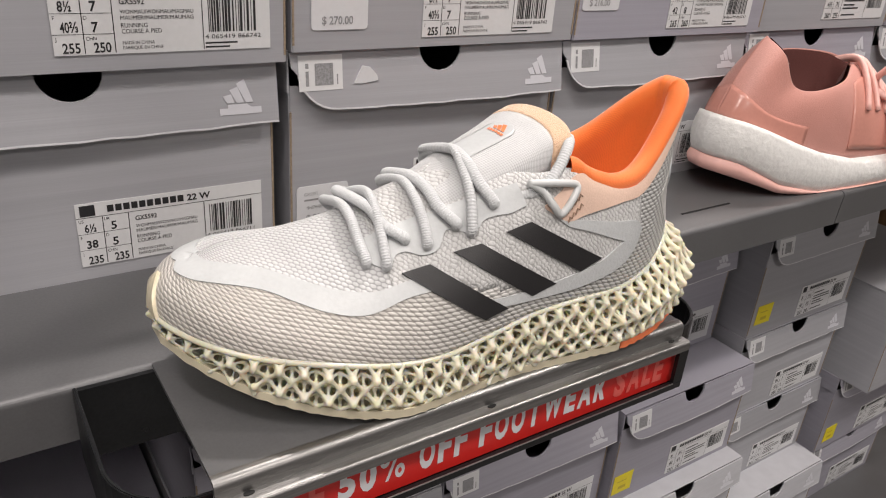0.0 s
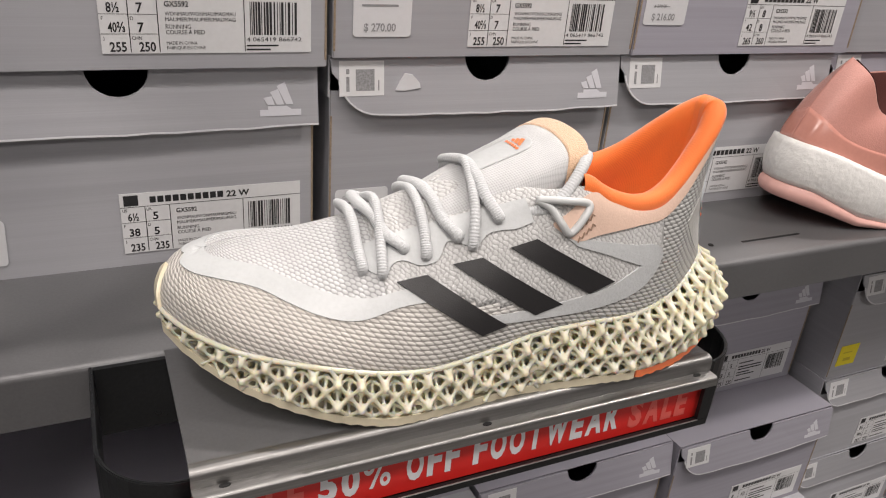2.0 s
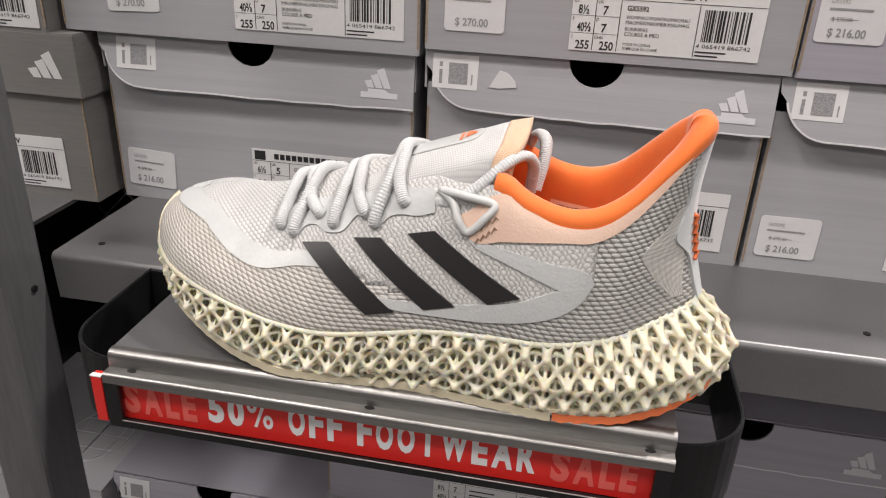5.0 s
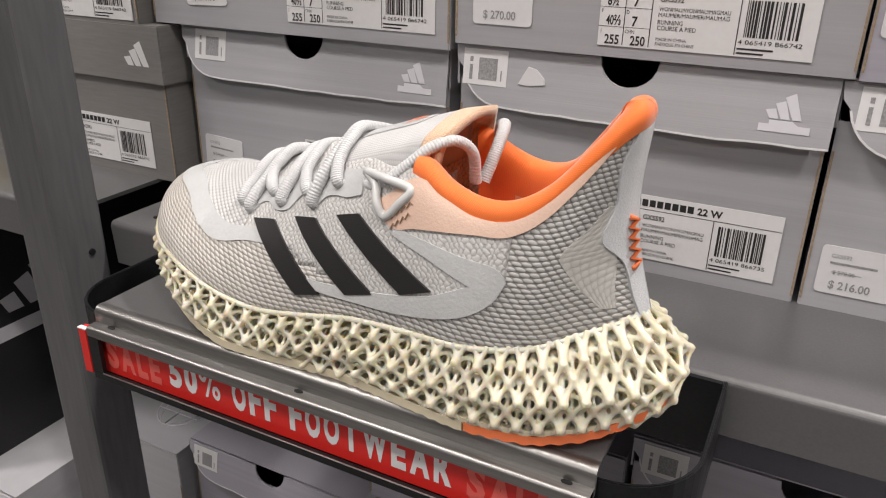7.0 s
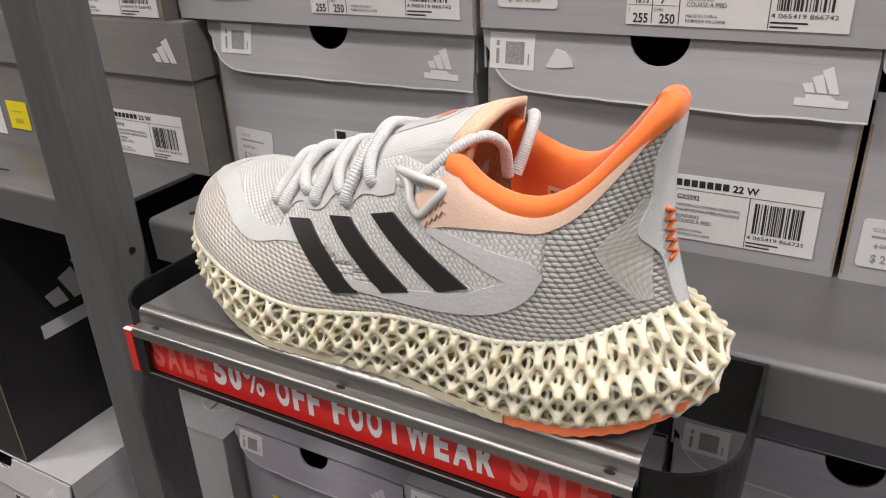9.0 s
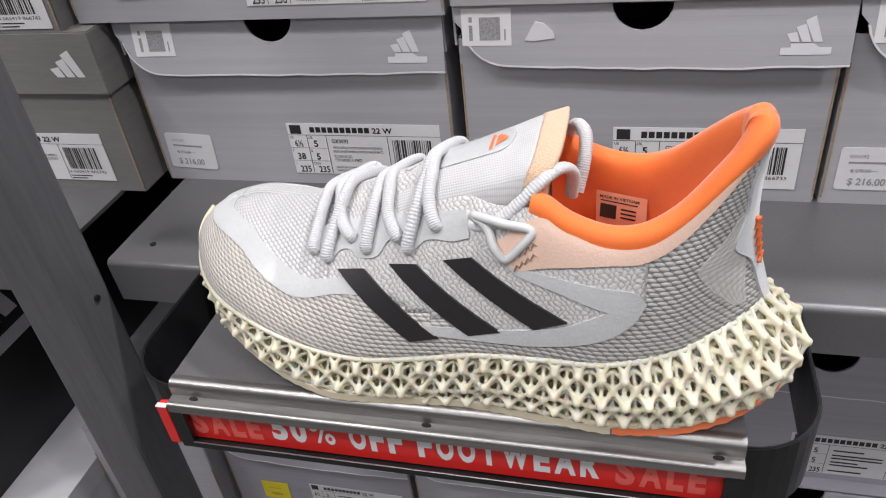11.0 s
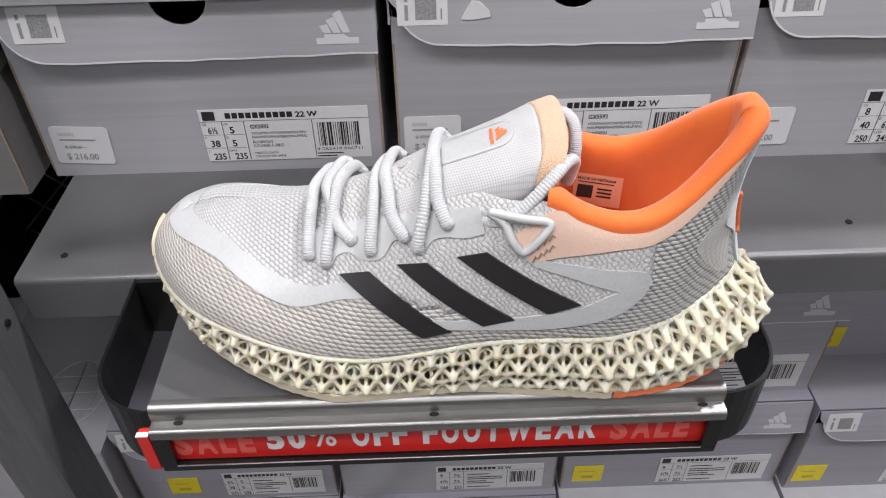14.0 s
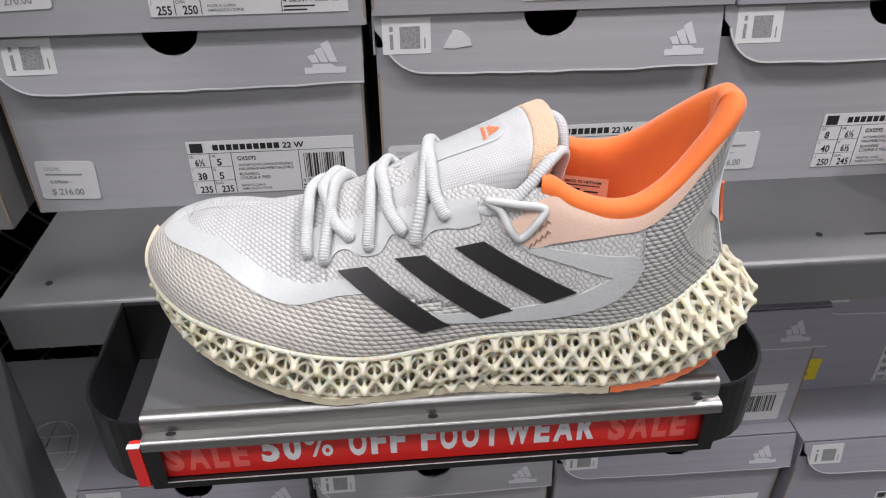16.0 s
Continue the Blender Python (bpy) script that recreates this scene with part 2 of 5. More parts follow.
def box(bm, x0, y0, z0, x1, y1, z1, bevel=0.0):
    r = bmesh.ops.create_cube(bm, size=1.0, matrix=Matrix.Translation(((x0 + x1) / 2, (y0 + y1) / 2, (z0 + z1) / 2))
                              @ Matrix.Diagonal((x1 - x0, y1 - y0, z1 - z0, 1)))
    if bevel:
        edges = list({e for v in r["verts"] for e in v.link_edges})
        bmesh.ops.bevel(bm, geom=edges, offset=bevel, segments=2, affect="EDGES", profile=0.6)
    return bm


def slab(*a, bevel=0.0):
    return box(bmesh.new(), *a, bevel=bevel)


def plate(bm, pts, y0, y1):
    """A polygon in x and z, pushed from y0 to y1."""
    a = [bm.verts.new((x, y0, z)) for x, z in pts]
    b = [bm.verts.new((x, y1, z)) for x, z in pts]
    bm.faces.new(a)
    bm.faces.new(b[::-1])
    n = len(pts)
    for i in range(n):
        bm.faces.new((a[i], b[i], b[(i + 1) % n], a[(i + 1) % n]))
    bmesh.ops.recalc_face_normals(bm, faces=bm.faces)
    return bm


def rounded(x0, z0, x1, z1, r, n=5):
    """Corner points of a rectangle with round corners."""
    out = []
    for cx, cz, a0 in ((x1 - r, z1 - r, 0), (x0 + r, z1 - r, 90), (x0 + r, z0 + r, 180), (x1 - r, z0 + r, 270)):
        for i in range(n + 1):
            a = radians(a0 + 90 * i / n)
            out.append((cx + r * math.cos(a), cz + r * math.sin(a)))
    return out


def tube(bm, pts, radius, sides=8, caps=True, flat=1.0):
    """A round rod through the points; radius may be a list."""
    pts = [Vector(p) for p in pts]
    n = len(pts)
    rad = radius if isinstance(radius, (list, tuple)) else [radius] * n
    rings, side = [], None
    for i, p in enumerate(pts):
        d = (pts[min(i + 1, n - 1)] - pts[max(i - 1, 0)]).normalized()
        if side is None:
            side = d.orthogonal().normalized()
        side = (side - d * side.dot(d)).normalized()
        up = d.cross(side)
        rings.append([bm.verts.new(p + (side * math.cos(a) * flat + up * math.sin(a)) * rad[i])
                      for a in (2 * math.pi * k / sides for k in range(sides))])
    for a, b in zip(rings, rings[1:]):
        for k in range(sides):
            bm.faces.new((a[k], a[(k + 1) % sides], b[(k + 1) % sides], b[k]))
    if caps:
        bm.faces.new(rings[0][::-1])
        bm.faces.new(rings[-1])
    return bm


def spline(pts, n):
    """n points along a smooth curve through pts."""
    p = np.array(pts, float)
    k = len(p)
    ext = np.vstack([2 * p[0] - p[1], p, 2 * p[-1] - p[-2]])
    out = []
    for t in np.linspace(0, k - 1, n):
        i = min(int(t), k - 2)
        f = t - i
        a, b, c, d = ext[i:i + 4]
        out.append(0.5 * (2 * b + (c - a) * f + (2 * a - 5 * b + 4 * c - d) * f * f + (3 * b - a - 3 * c + d) * f ** 3))
    return np.array(out)


FONT_CACHE = {}


def letters(text, bold=0.0):
    """Flat outlines of a text of height about 0.7 in Blender's own font: points and faces in x and z, and the width."""
    key = (text, bold)
    if key not in FONT_CACHE:
        cu = bpy.data.curves.new("letters", "FONT")
        cu.body, cu.size, cu.offset, cu.resolution_u, cu.fill_mode = text, 1.0, bold, 3, "FRONT"
        ob = new("letters", cu)
        dg = bpy.context.evaluated_depsgraph_get()
        me = bpy.data.meshes.new_from_object(ob.evaluated_get(dg))
        FONT_CACHE[key] = ([tuple(v.co) for v in me.vertices], [tuple(p.vertices) for p in me.polygons])
        bpy.data.objects.remove(ob)
        bpy.data.curves.remove(cu)
        bpy.data.meshes.remove(me)
    return FONT_CACHE[key]


def write(bm, text, x, z, height, y, width=None, squeeze=0.9, bold=0.012, slant=0.0, upright=False):
    """Adds letters to bm on the plane y, their left foot at (x, z); width, if given, is filled. upright: reads from below."""
    vs, fs = letters(text, bold)
    if not vs:
        return bm
    lo, hi = min(v[0] for v in vs), max(v[0] for v in vs)
    k = height / 0.73
    kx = width / (hi - lo) if width else k * squeeze
    made = []
    for v in vs:
        px, pz = (v[0] - lo) * kx, v[1] * k
        px += slant * pz
        made.append(bm.verts.new((x - pz, y, z + px) if upright else (x + px, y, z + pz)))
    for f in fs:
        try:
            bm.faces.new([made[i] for i in f])
        except ValueError:
            pass
    return bm


def bar(bm, x, z, w, h, y):
    v = [bm.verts.new(p) for p in ((x, y, z), (x + w, y, z), (x + w, y, z + h), (x, y, z + h))]
    bm.faces.new(v)
    return bm


# ---- the room ----
def setting(name, bm, material, label=""):
    return tagged(part(name, bm, material), label, kind="structure")


setting("floor", slab(-5, -6, -0.1, 6, 1.2, 0.0), FLOOR)
setting("ceiling", slab(-5, -6, 3.1, 6, 1.2, 3.2), WALL)
setting("wall_north", slab(-5, 1.2, 0, 6, 1.3, 3.1), WALL)
setting("wall_south", slab(-5, -6.1, 0, 6, -6, 3.1), WALL)
setting("wall_west", slab(-5.1, -6, 0, -5, 1.2, 3.1), WALL)
setting("wall_east", slab(6, -6, 0, 6.1, 1.2, 3.1), WALL)

# ---- shelving ----
SHELF = 0.004  # top of the shelf above the ledge line
EDGE = 0.106   # front edge of the shelf


def shelf(x0, x1, slots=()):
    t = thing("shelf", "grey painted steel shelf with a folded front edge", "shelf", ((x0 + x1) / 2, EDGE, Z0), kind="structure")
    off = ((x0 + x1) / 2, EDGE, 0)
    bm = bmesh.new()
    prof = [(EDGE + 0.001, SHELF - 0.032)]
    for i in range(7):
        a = radians(180 - 15 * i)
        prof.append((EDGE + 0.004 + 0.004 * math.cos(a), SHELF - 0.004 + 0.004 * math.sin(a)))
    prof += [(0.60, SHELF), (0.60, SHELF - 0.003), (EDGE + 0.006, SHELF - 0.003), (EDGE + 0.004, SHELF - 0.006), (EDGE + 0.004, SHELF - 0.032)]
    a = [bm.verts.new((x0, y, z)) for y, z in prof]
    b = [bm.verts.new((x1, y, z)) for y, z in prof]
    bm.faces.new(a), bm.faces.new(b[::-1])
    for i in range(len(prof)):
        bm.faces.new((a[i], b[i], b[(i + 1) % len(prof)], a[(i + 1) % len(prof)]))
    bmesh.ops.recalc_face_normals(bm, faces=bm.faces)
    part("deck", bm, STEEL_PAINT, t, off=off)
    for sx, sy, w in slots:
        bm = slab(sx, sy - 0.001, SHELF - 0.001, sx + w, sy + 0.001, SHELF + 0.0004)
        part("slot", bm, BLACK, t, "dark slot cut in the steel", off=off)
    return t


def bolt_hole(t, x, y, off):
    bm = bmesh.new()
    bmesh.ops.create_cone(bm, cap_ends=True, segments=14, radius1=0.0021, radius2=0.0021, depth=0.0012, matrix=Matrix.Translation((x, y, SHELF)))
    part("hole", bm, BLACK, t, off=off)


s1 = shelf(-0.104, 0.608, [(0.417, 0.132, 0.06)])
for hx, hy in ((-0.0816, 0.1267), (0.388, 0.134)):
    bolt_hole(s1, hx, hy, ((-0.104 + 0.608) / 2, EDGE, 0))
s2 = shelf(0.6095, 1.35, [(0.9, 0.132, 0.06)])
s3 = shelf(-0.95, -0.146, [(-0.36, 0.132, 0.06)])


def post(x0, y0, x1, y1):
    t = thing("shelf_post", "dark grey steel shelving post with bolt holes", "post", ((x0 + x1) / 2, (y0 + y1) / 2, 0), kind="structure")
    off = ((x0 + x1) / 2, (y0 + y1) / 2, 0)
    part("tube", slab(x0, y0, 0, x1, y1, 2.1, bevel=0.003), POST, t, off=off)
    for z in (Z0 - 0.314, Z0 - 0.014, Z0 + 0.286):
        bm = bmesh.new()
        bmesh.ops.create_cone(bm, cap_ends=True, segments=14, radius1=0.0026, radius2=0.0022, depth=0.003,
                              matrix=Matrix.Translation((x1, (y0 + y1) / 2 + 0.006, z)) @ Matrix.Rotation(radians(90), 4, "Y"))
        part("bolt", bm, STEEL_DARK, t, off=off)
    return t


post(-0.143, 0.066, -0.108, 0.103)
post(1.36, 0.066, 1.395, 0.103)
DECK = -0.62
setting("base_deck", slab(-0.95, 0.0, Z0 + DECK - 0.03, 1.35, 0.6, Z0 + DECK), STEEL_PAINT, "grey steel base deck of the shelving")
setting("plinth", slab(-0.95, 0.03, 0, 1.35, 0.6, Z0 + DECK - 0.03), STEEL_DARK)
setting("back_panel", slab(-0.95, 0.602, 0, 1.35, 0.62, 2.1), STEEL_DARK)
bm = bmesh.new()
for k in range(-15, 47):
    for lean in (1, -1):
        x0 = -0.95 + 0.07 * k
        ends = [(x0, 0.20), (x0 + 0.59, 0.79)] if lean > 0 else [(x0 + 0.59, 0.20), (x0, 0.79)]
        a, b = [Vector((x, 0.590 - 0.0012 * lean, z)) for x, z in ends]
        d = b - a
        lo, hi = sorted(((-0.95 - a.x) / d.x, (1.35 - a.x) / d.x))
        lo, hi = max(lo, 0.0), min(hi, 1.0)
        if hi > lo:
            tube(bm, [a + d * lo, a + d * hi], 0.0016, 6)
setting("wire_mesh_back", bm, STEEL_WIRE, "grey wire mesh behind the lower boxes")
setting("end_panel", slab(1.40, -0.05, 0, 1.43, 0.62, 1.0), WOOD, "brown wooden end panel beside the shelving")

# ---- shoe boxes ----
SIZES = {"a": ("6\u00bd", "5", "38", "5", "235", "235"), "b": ("8\u00bd", "7", "40\u2154", "7", "255", "250"),
         "c": ("8", "6\u00bd", "40", "6\u00bd", "250", "245"), "d": ("9\u00bd", "8", "42", "8", "265", "260"),
         "e": ("9", "7\u00bd", "41\u2153", "7\u00bd", "260", "255")}


def size_label(parent, x, z, w, h, y, size="a", digits="4 065419 866742", rich=True):
    """The white paper label with sizes, article number and bars; the plain bars stand for the product's name."""
    lab = part("size_label", plate(bmesh.new(), [(x, z), (x + w, z), (x + w, z + h), (x, z + h)], y - 0.0004, y), PAPER, parent, "white paper size label with black print")
    yy = y - 0.0006
    bm = bmesh.new()
    fx = lambda u: x + u * w
    fz = lambda v: z + v * h
    bar(bm, fx(0.02), fz(0.80), 0.075 * w, 0.17 * h, yy)                       # black emblem field
    for i in range(10):                                                        # name in plain blocks
        bar(bm, fx(0.155 + 0.0405 * i), fz(0.83), 0.032 * w, 0.105 * h, yy)
    write(bm, "22 W", fx(0.57), fz(0.83), 0.105 * h, yy, width=0.13 * w, bold=0.03)
    for u0, v0, ww, hh in ((0.0, 0.775, 1.0, 0.008), (0.125, 0.02, 0.004, 0.75), (0.255, 0.02, 0.004, 0.75), (0.66, 0.02, 0.004, 0.75), (0.0, 0.52, 0.255, 0.006), (0.0, 0.26, 0.255, 0.006)):
        bar(bm, fx(u0), fz(v0), ww * w, max(hh * h, 0.00022), yy)
    s = SIZES[size]
    for i, tx in enumerate(s):
        write(bm, tx, fx(0.035 if i % 2 == 0 else 0.165), fz(0.55 - 0.26 * (i // 2)), 0.13 * h, yy, width=(0.074 if len(tx) > 2 else 0.028 * len(tx)) * w, bold=0.02)
    if rich:
        for i, tx in enumerate(("US", "UK", "F", "D", "J", "CHN")):
            write(bm, tx, fx(0.01 if i % 2 == 0 else 0.135), fz(0.705 - 0.26 * (i // 2)), 0.05 * h, yy, bold=0.0)
        write(bm, "GX5592", fx(0.29), fz(0.63), 0.075 * h, yy, bold=0.02)
        for k, tx in enumerate(("WONMAU/WONMAU/MAGMAU", "MAUMER/MAUMER/MAUMAG")):
            write(bm, tx, fx(0.29), fz(0.51 - 0.075 * k), 0.055 * h, yy, width=0.33 * w, bold=0.0)
        for k, tx in enumerate(("RUNNING", "COURSE A PIED")):
            write(bm, tx, fx(0.29), fz(0.335 - 0.075 * k), 0.06 * h, yy, bold=0.0)
        for k, tx in enumerate(("MADE IN CHINA", "FABRIQUE EN CHINE")):
            write(bm, tx, fx(0.29), fz(0.12 - 0.065 * k), 0.045 * h, yy, bold=0.0)
        write(bm, digits, fx(0.67), fz(0.16), 0.06 * h, yy, width=0.28 * w, bold=0.0)
        for k in range(2):
            bar(bm, fx(0.67), fz(0.09 - 0.055 * k), (0.16 - 0.04 * k) * w, 0.022 * h, yy)
    else:
        for k, (v, ww) in enumerate(((0.62, 0.2), (0.50, 0.33), (0.42, 0.33), (0.32, 0.18), (0.24, 0.25), (0.08, 0.22))):
            bar(bm, fx(0.29), fz(v), ww * w, 0.035 * h, yy)
    rng = random.Random(len(digits) + int(digits[-2:]))
    u = 0.69
    while u < 0.93:
        t = rng.choice((0.004, 0.004, 0.008, 0.012))
        bar(bm, fx(u), fz(0.25), t * w, 0.46 * h, yy)
        u += t + rng.choice((0.004, 0.004, 0.009))
    part("print", bm, INK, lab)
    return lab


def price_sticker(parent, x, z, w, h, y, prices=("270.00", "216.00"), tilt=0.0):
    lab = part("price_sticker", plate(bmesh.new(), rounded(x, z, x + w, z + h, 0.0025), y - 0.0004, y), PAPER_GREY, parent, "white rounded price sticker")
    yy = y - 0.0006
    bm = bmesh.new()
    write(bm, "GX5592", x + 0.14 * w, z + 0.76 * h, 0.085 * h, yy, bold=0.0)
    bar(bm, x + 0.14 * w, z + 0.63 * h, 0.62 * w, 0.045 * h, yy)
    if len(prices) == 2:
        write(bm, "$ " + prices[0], x + 0.20 * w, z + 0.42 * h, 0.09 * h, yy, bold=0.0)
        bar(bm, x + 0.18 * w, z + 0.455 * h, 0.40 * w, 0.012 * h, yy)
    write(bm, "$ " + prices[-1], x + 0.18 * w, z + 0.12 * h, 0.17 * h, yy, width=0.55 * w, bold=0.02)
    part("print", bm, INK_GREY, lab)
    if tilt:
        c = Vector((x + w / 2, 0, z + h / 2))
        lab.data.transform(Matrix.Translation(c) @ Matrix.Rotation(radians(tilt), 4, "Y") @ Matrix.Translation(-c))
        lab.children[0].data.transform(Matrix.Translation(c) @ Matrix.Rotation(radians(tilt), 4, "Y") @ Matrix.Translation(-c))
    return lab


def code_label(parent, x, z, w, h, y):
    """White sticker on the flap: bars for its lettering, a plain grey square for its code."""
    lab = part("flap_sticker", plate(bmesh.new(), [(x, z), (x + w, z), (x + w, z + h), (x, z + h)], y - 0.0004, y), PAPER, parent, "white square sticker with a grey field")
    bm = bmesh.new()
    bar(bm, x + 0.36 * w, z + 0.15 * h, 0.42 * w, 0.62 * h, y - 0.0006)
    part("grey_field", bm, INK_GREY, lab)
    bm = bmesh.new()
    for z0, hh in ((0.14, 0.42), (0.64, 0.14)):
        bar(bm, x + 0.15 * w, z + z0 * h, 0.07 * w, hh * h, y - 0.0006)
    bar(bm, x + 0.86 * w, z + 0.15 * h, 0.03 * w, 0.3 * h, y - 0.0006)
    part("print", bm, INK_GREY, lab)


def emblem(parent, x, z, w, y, material=None, word=True):
    """Three slanting bars that rise, over a row of plain blocks."""
    bm = bmesh.new()
    k = w
    for i, hh in enumerate((0.20, 0.36, 0.52)):
        x0 = x + (0.16 + 0.22 * i) * k
        z0 = z + 0.26 * k
        v = [bm.verts.new(p) for p in ((x0 + 0.02 * k, y, z0), (x0 + 0.19 * k, y, z0), (x0 + 0.19 * k - 0.36 * hh * k, y, z0 + hh * k), (x0 + 0.02 * k - 0.36 * hh * k - 0.02 * k, y, z0 + hh * k * 0.82))]
        bm.faces.new(v)
    if word:
        top = []
        for u, ww, hh in ((0.0, 0.15, 0.15), (0.165, 0.15, 0.23), (0.325, 0.06, 0.23), (0.40, 0.15, 0.23), (0.565, 0.15, 0.15), (0.725, 0.13, 0.15)):
            top += [(u, 0.05), (u, hh), (u + ww, hh), (u + ww, 0.05)]
        bm.faces.new([bm.verts.new((x + u * 1.14 * k, y, z + v * k)) for u, v in [(0.855, 0.0), (0.0, 0.0)] + top])
        bmesh.ops.triangulate(bm, faces=[f for f in bm.faces if len(f.verts) > 4])
    part("emblem", bm, material or FOIL, parent, "pale printed emblem of slanting bars")


def yellow(parent, x, z, w, h, y):
    lab = part("yellow_sticker", plate(bmesh.new(), [(x, z), (x + w, z), (x + w * 1.02, z + h), (x + 0.02 * w, z + h)], y - 0.0004, y), YELLOW, parent, "yellow discount sticker")
    bm = bmesh.new()
    bar(bm, x + 0.2 * w, z + 0.62 * h, 0.5 * w, 0.05 * h, y - 0.0006)
    bar(bm, x + 0.3 * w, z + 0.22 * h, 0.4 * w, 0.16 * h, y - 0.0006)
    part("print", bm, YELLOW_INK, lab)


def shoe_box(x, y, z, w, d, h, material=None, style="flap", flap=0.036, size=None, label_x=0.45, label_z=0.07, label_w=0.50, label_h=0.315,
             price=None, price_at=(0.03, 0.09), price_tilt=0.0, code=True, logo=True, sticker=None, rich=True, turn=0.0, tone="grey", digits="4 065419 866742",
             code_x=0.03, logo_x=0.82, note=""):
    material = material or CARD
    label = {"flap": "%s cardboard shoe box with a hinged flap lid" % tone, "lid": "%s cardboard shoe box with a lift-off lid" % tone, "plain": "%s cardboard shoe box with a closed front" % tone}[style]
    t = thing("shoe_box", label + (", " + note if note else ""), "shoe box", (x, y, Z0 + z), "stacked shoe boxes", turn=turn)
    nx, nr = 0.50 * w, 0.0165
    tall = h - 0.022 if style == "flap" else h - 0.003
    bm = slab(0, 0, 0, w, d, tall)
    bmesh.ops.delete(bm, geom=[f for f in bm.faces if f.normal.z > 0.9], context="FACES_ONLY")
    bmesh.ops.bevel(bm, geom=[e for e in bm.edges if abs(e.verts[0].co.z - e.verts[1].co.z) > 0.01], offset=0.0008, segments=2, affect="EDGES")
    body = part("body", bm, material, t)
    body.modifiers.new("board", "SOLIDIFY").thickness = 0.0016
    for ex in (0.0009, w - 0.0009):
        part("cut_edge", slab(ex - 0.0006, -0.0004, 0.004, ex + 0.0006, 0.0, h - flap - 0.002), RAW, t, "brown raw board edge")
    bm = bmesh.new()
    lw = 0.0012
    if style == "flap":
        box(bm, -lw - 0.0004, -0.0012, h - 0.0255, w + lw + 0.0004, d + 0.002, h)
        bmesh.ops.delete(bm, geom=[f for f in bm.faces if f.normal.z < -0.9 or f.normal.y < -0.9], context="FACES_ONLY")
        lid = part("lid", bm, material, t)
        lid.modifiers.new("board", "SOLIDIFY").thickness = 0.0014
        R = 0.026
        pts = [(-lw, h - 0.001)]
        zf = h - flap
        for i in range(9):
            a = radians(180 + 90 * i / 8)
            pts.append((0.004 + R + R * math.cos(a) - (0.004 if i == 0 else 0.0), zf + R + R * math.sin(a)))
        rng = random.Random(int(x * 977 + z * 313) & 1023)
        for i in range(1, 14):
            u = i / 14
            pts.append((0.004 + R + (w - R - 0.004) * u, zf - 0.0012 * math.sin(3.1 * u) + rng.uniform(-0.0005, 0.0005)))
        pts += [(w + lw, zf), (w + lw, h - 0.001)]
        for i in range(11):
            a = radians(0 - 180 * i / 10)
            pts.append((nx + nr * math.cos(a), h - 0.001 + 0.95 * nr * math.sin(a)))
        bm = bmesh.new()
        plate(bm, pts, -0.0035, -0.0018)
        bm.faces.ensure_lookup_table()
        bmesh.ops.triangulate(bm, faces=[f for f in bm.faces if len(f.verts) > 4])
        flap_ob = part("flap", bm, material, t)
        # pale folded lower edge of the flap
        e = [(p[0], -0.0028, p[1]) for p in pts[2:24]]
        edge_ob = part("flap_edge", tube(bmesh.new(), e, 0.0009, 5), PAPER_GREY, t, "pale torn edge of the flap")
        front = -0.0035
        before = set(t.children_recursive) - {flap_ob, edge_ob}
        if code:
            code_label(t, code_x * w, h - 0.024, 0.029, 0.021, front)
        if logo:
            emblem(t, logo_x * w, h - 0.030, 0.0255, front - 0.0004)
        for o in set(t.children_recursive) - before:      # the flap stands off a little at its lower edge
            for v in o.data.vertices:
                v.co.y -= 0.15 * max(0.0, h - v.co.z) * (1.0 + 0.25 * math.sin(17 * v.co.x + 40 * x))
    elif style == "lid":
        box(bm, -0.003, -0.003, h - 0.043, w + 0.003, d + 0.003, h)
        bmesh.ops.delete(bm, geom=[f for f in bm.faces if f.normal.z < -0.9], context="FACES_ONLY")
        bmesh.ops.bevel(bm, geom=[e for e in bm.edges if len(e.link_faces) == 2], offset=0.0009, segments=2, affect="EDGES")
        lid = part("lid", bm, material, t)
        lid.modifiers.new("board", "SOLIDIFY").thickness = 0.0016
        if logo:
            emblem(t, logo_x * w - 0.02, h - 0.040, 0.036, -0.0034, PAPER, word=False)
    else:
        box(bm, 0, 0, h - 0.0025, w, d, h, bevel=0.0007)
        part("lid", bm, material, t)
    if size:
        size_label(t, label_x * w, label_z * h, label_w * w, label_h * h, -0.0003, size, digits, rich)
    if price:
        price_sticker(t, price_at[0] * w, price_at[1] * h, 0.037, 0.028, -0.0003, price, price_tilt)
    if sticker:
        yellow(t, sticker[0] * w, sticker[1] * h, 0.029, 0.026, -0.0003)
    return t


D = 0.33
# on the shelf
shoe_box(-0.311, 0.190, SHELF, 0.186, D, 0.121, CARD_DARK, "lid", size="c", label_x=0.28, label_w=0.607, label_z=0.07, rich=True, tone="dark grey", logo_x=0.90)
shoe_box(-0.1155, 0.2095, SHELF, 0.2215, D, 0.1225, size="a", label_x=0.473, label_w=0.487, price=("270.00", "216.00"), price_at=(0.03, 0.08), price_tilt=3, digits="4 065419 866711", code_x=0.06, logo_x=0.845)
shoe_box(0.1155, 0.2065, SHELF, 0.2115, D, 0.1275, size="a", label_x=0.435, label_w=0.51, price=("270.00", "216.00"), price_at=(0.02, 0.09), digits="4 065419 866735", logo_x=0.84, code_x=0.02)
BOX2 = [o for o in bpy.data.objects if o.name.startswith("shoe_box")][-1]
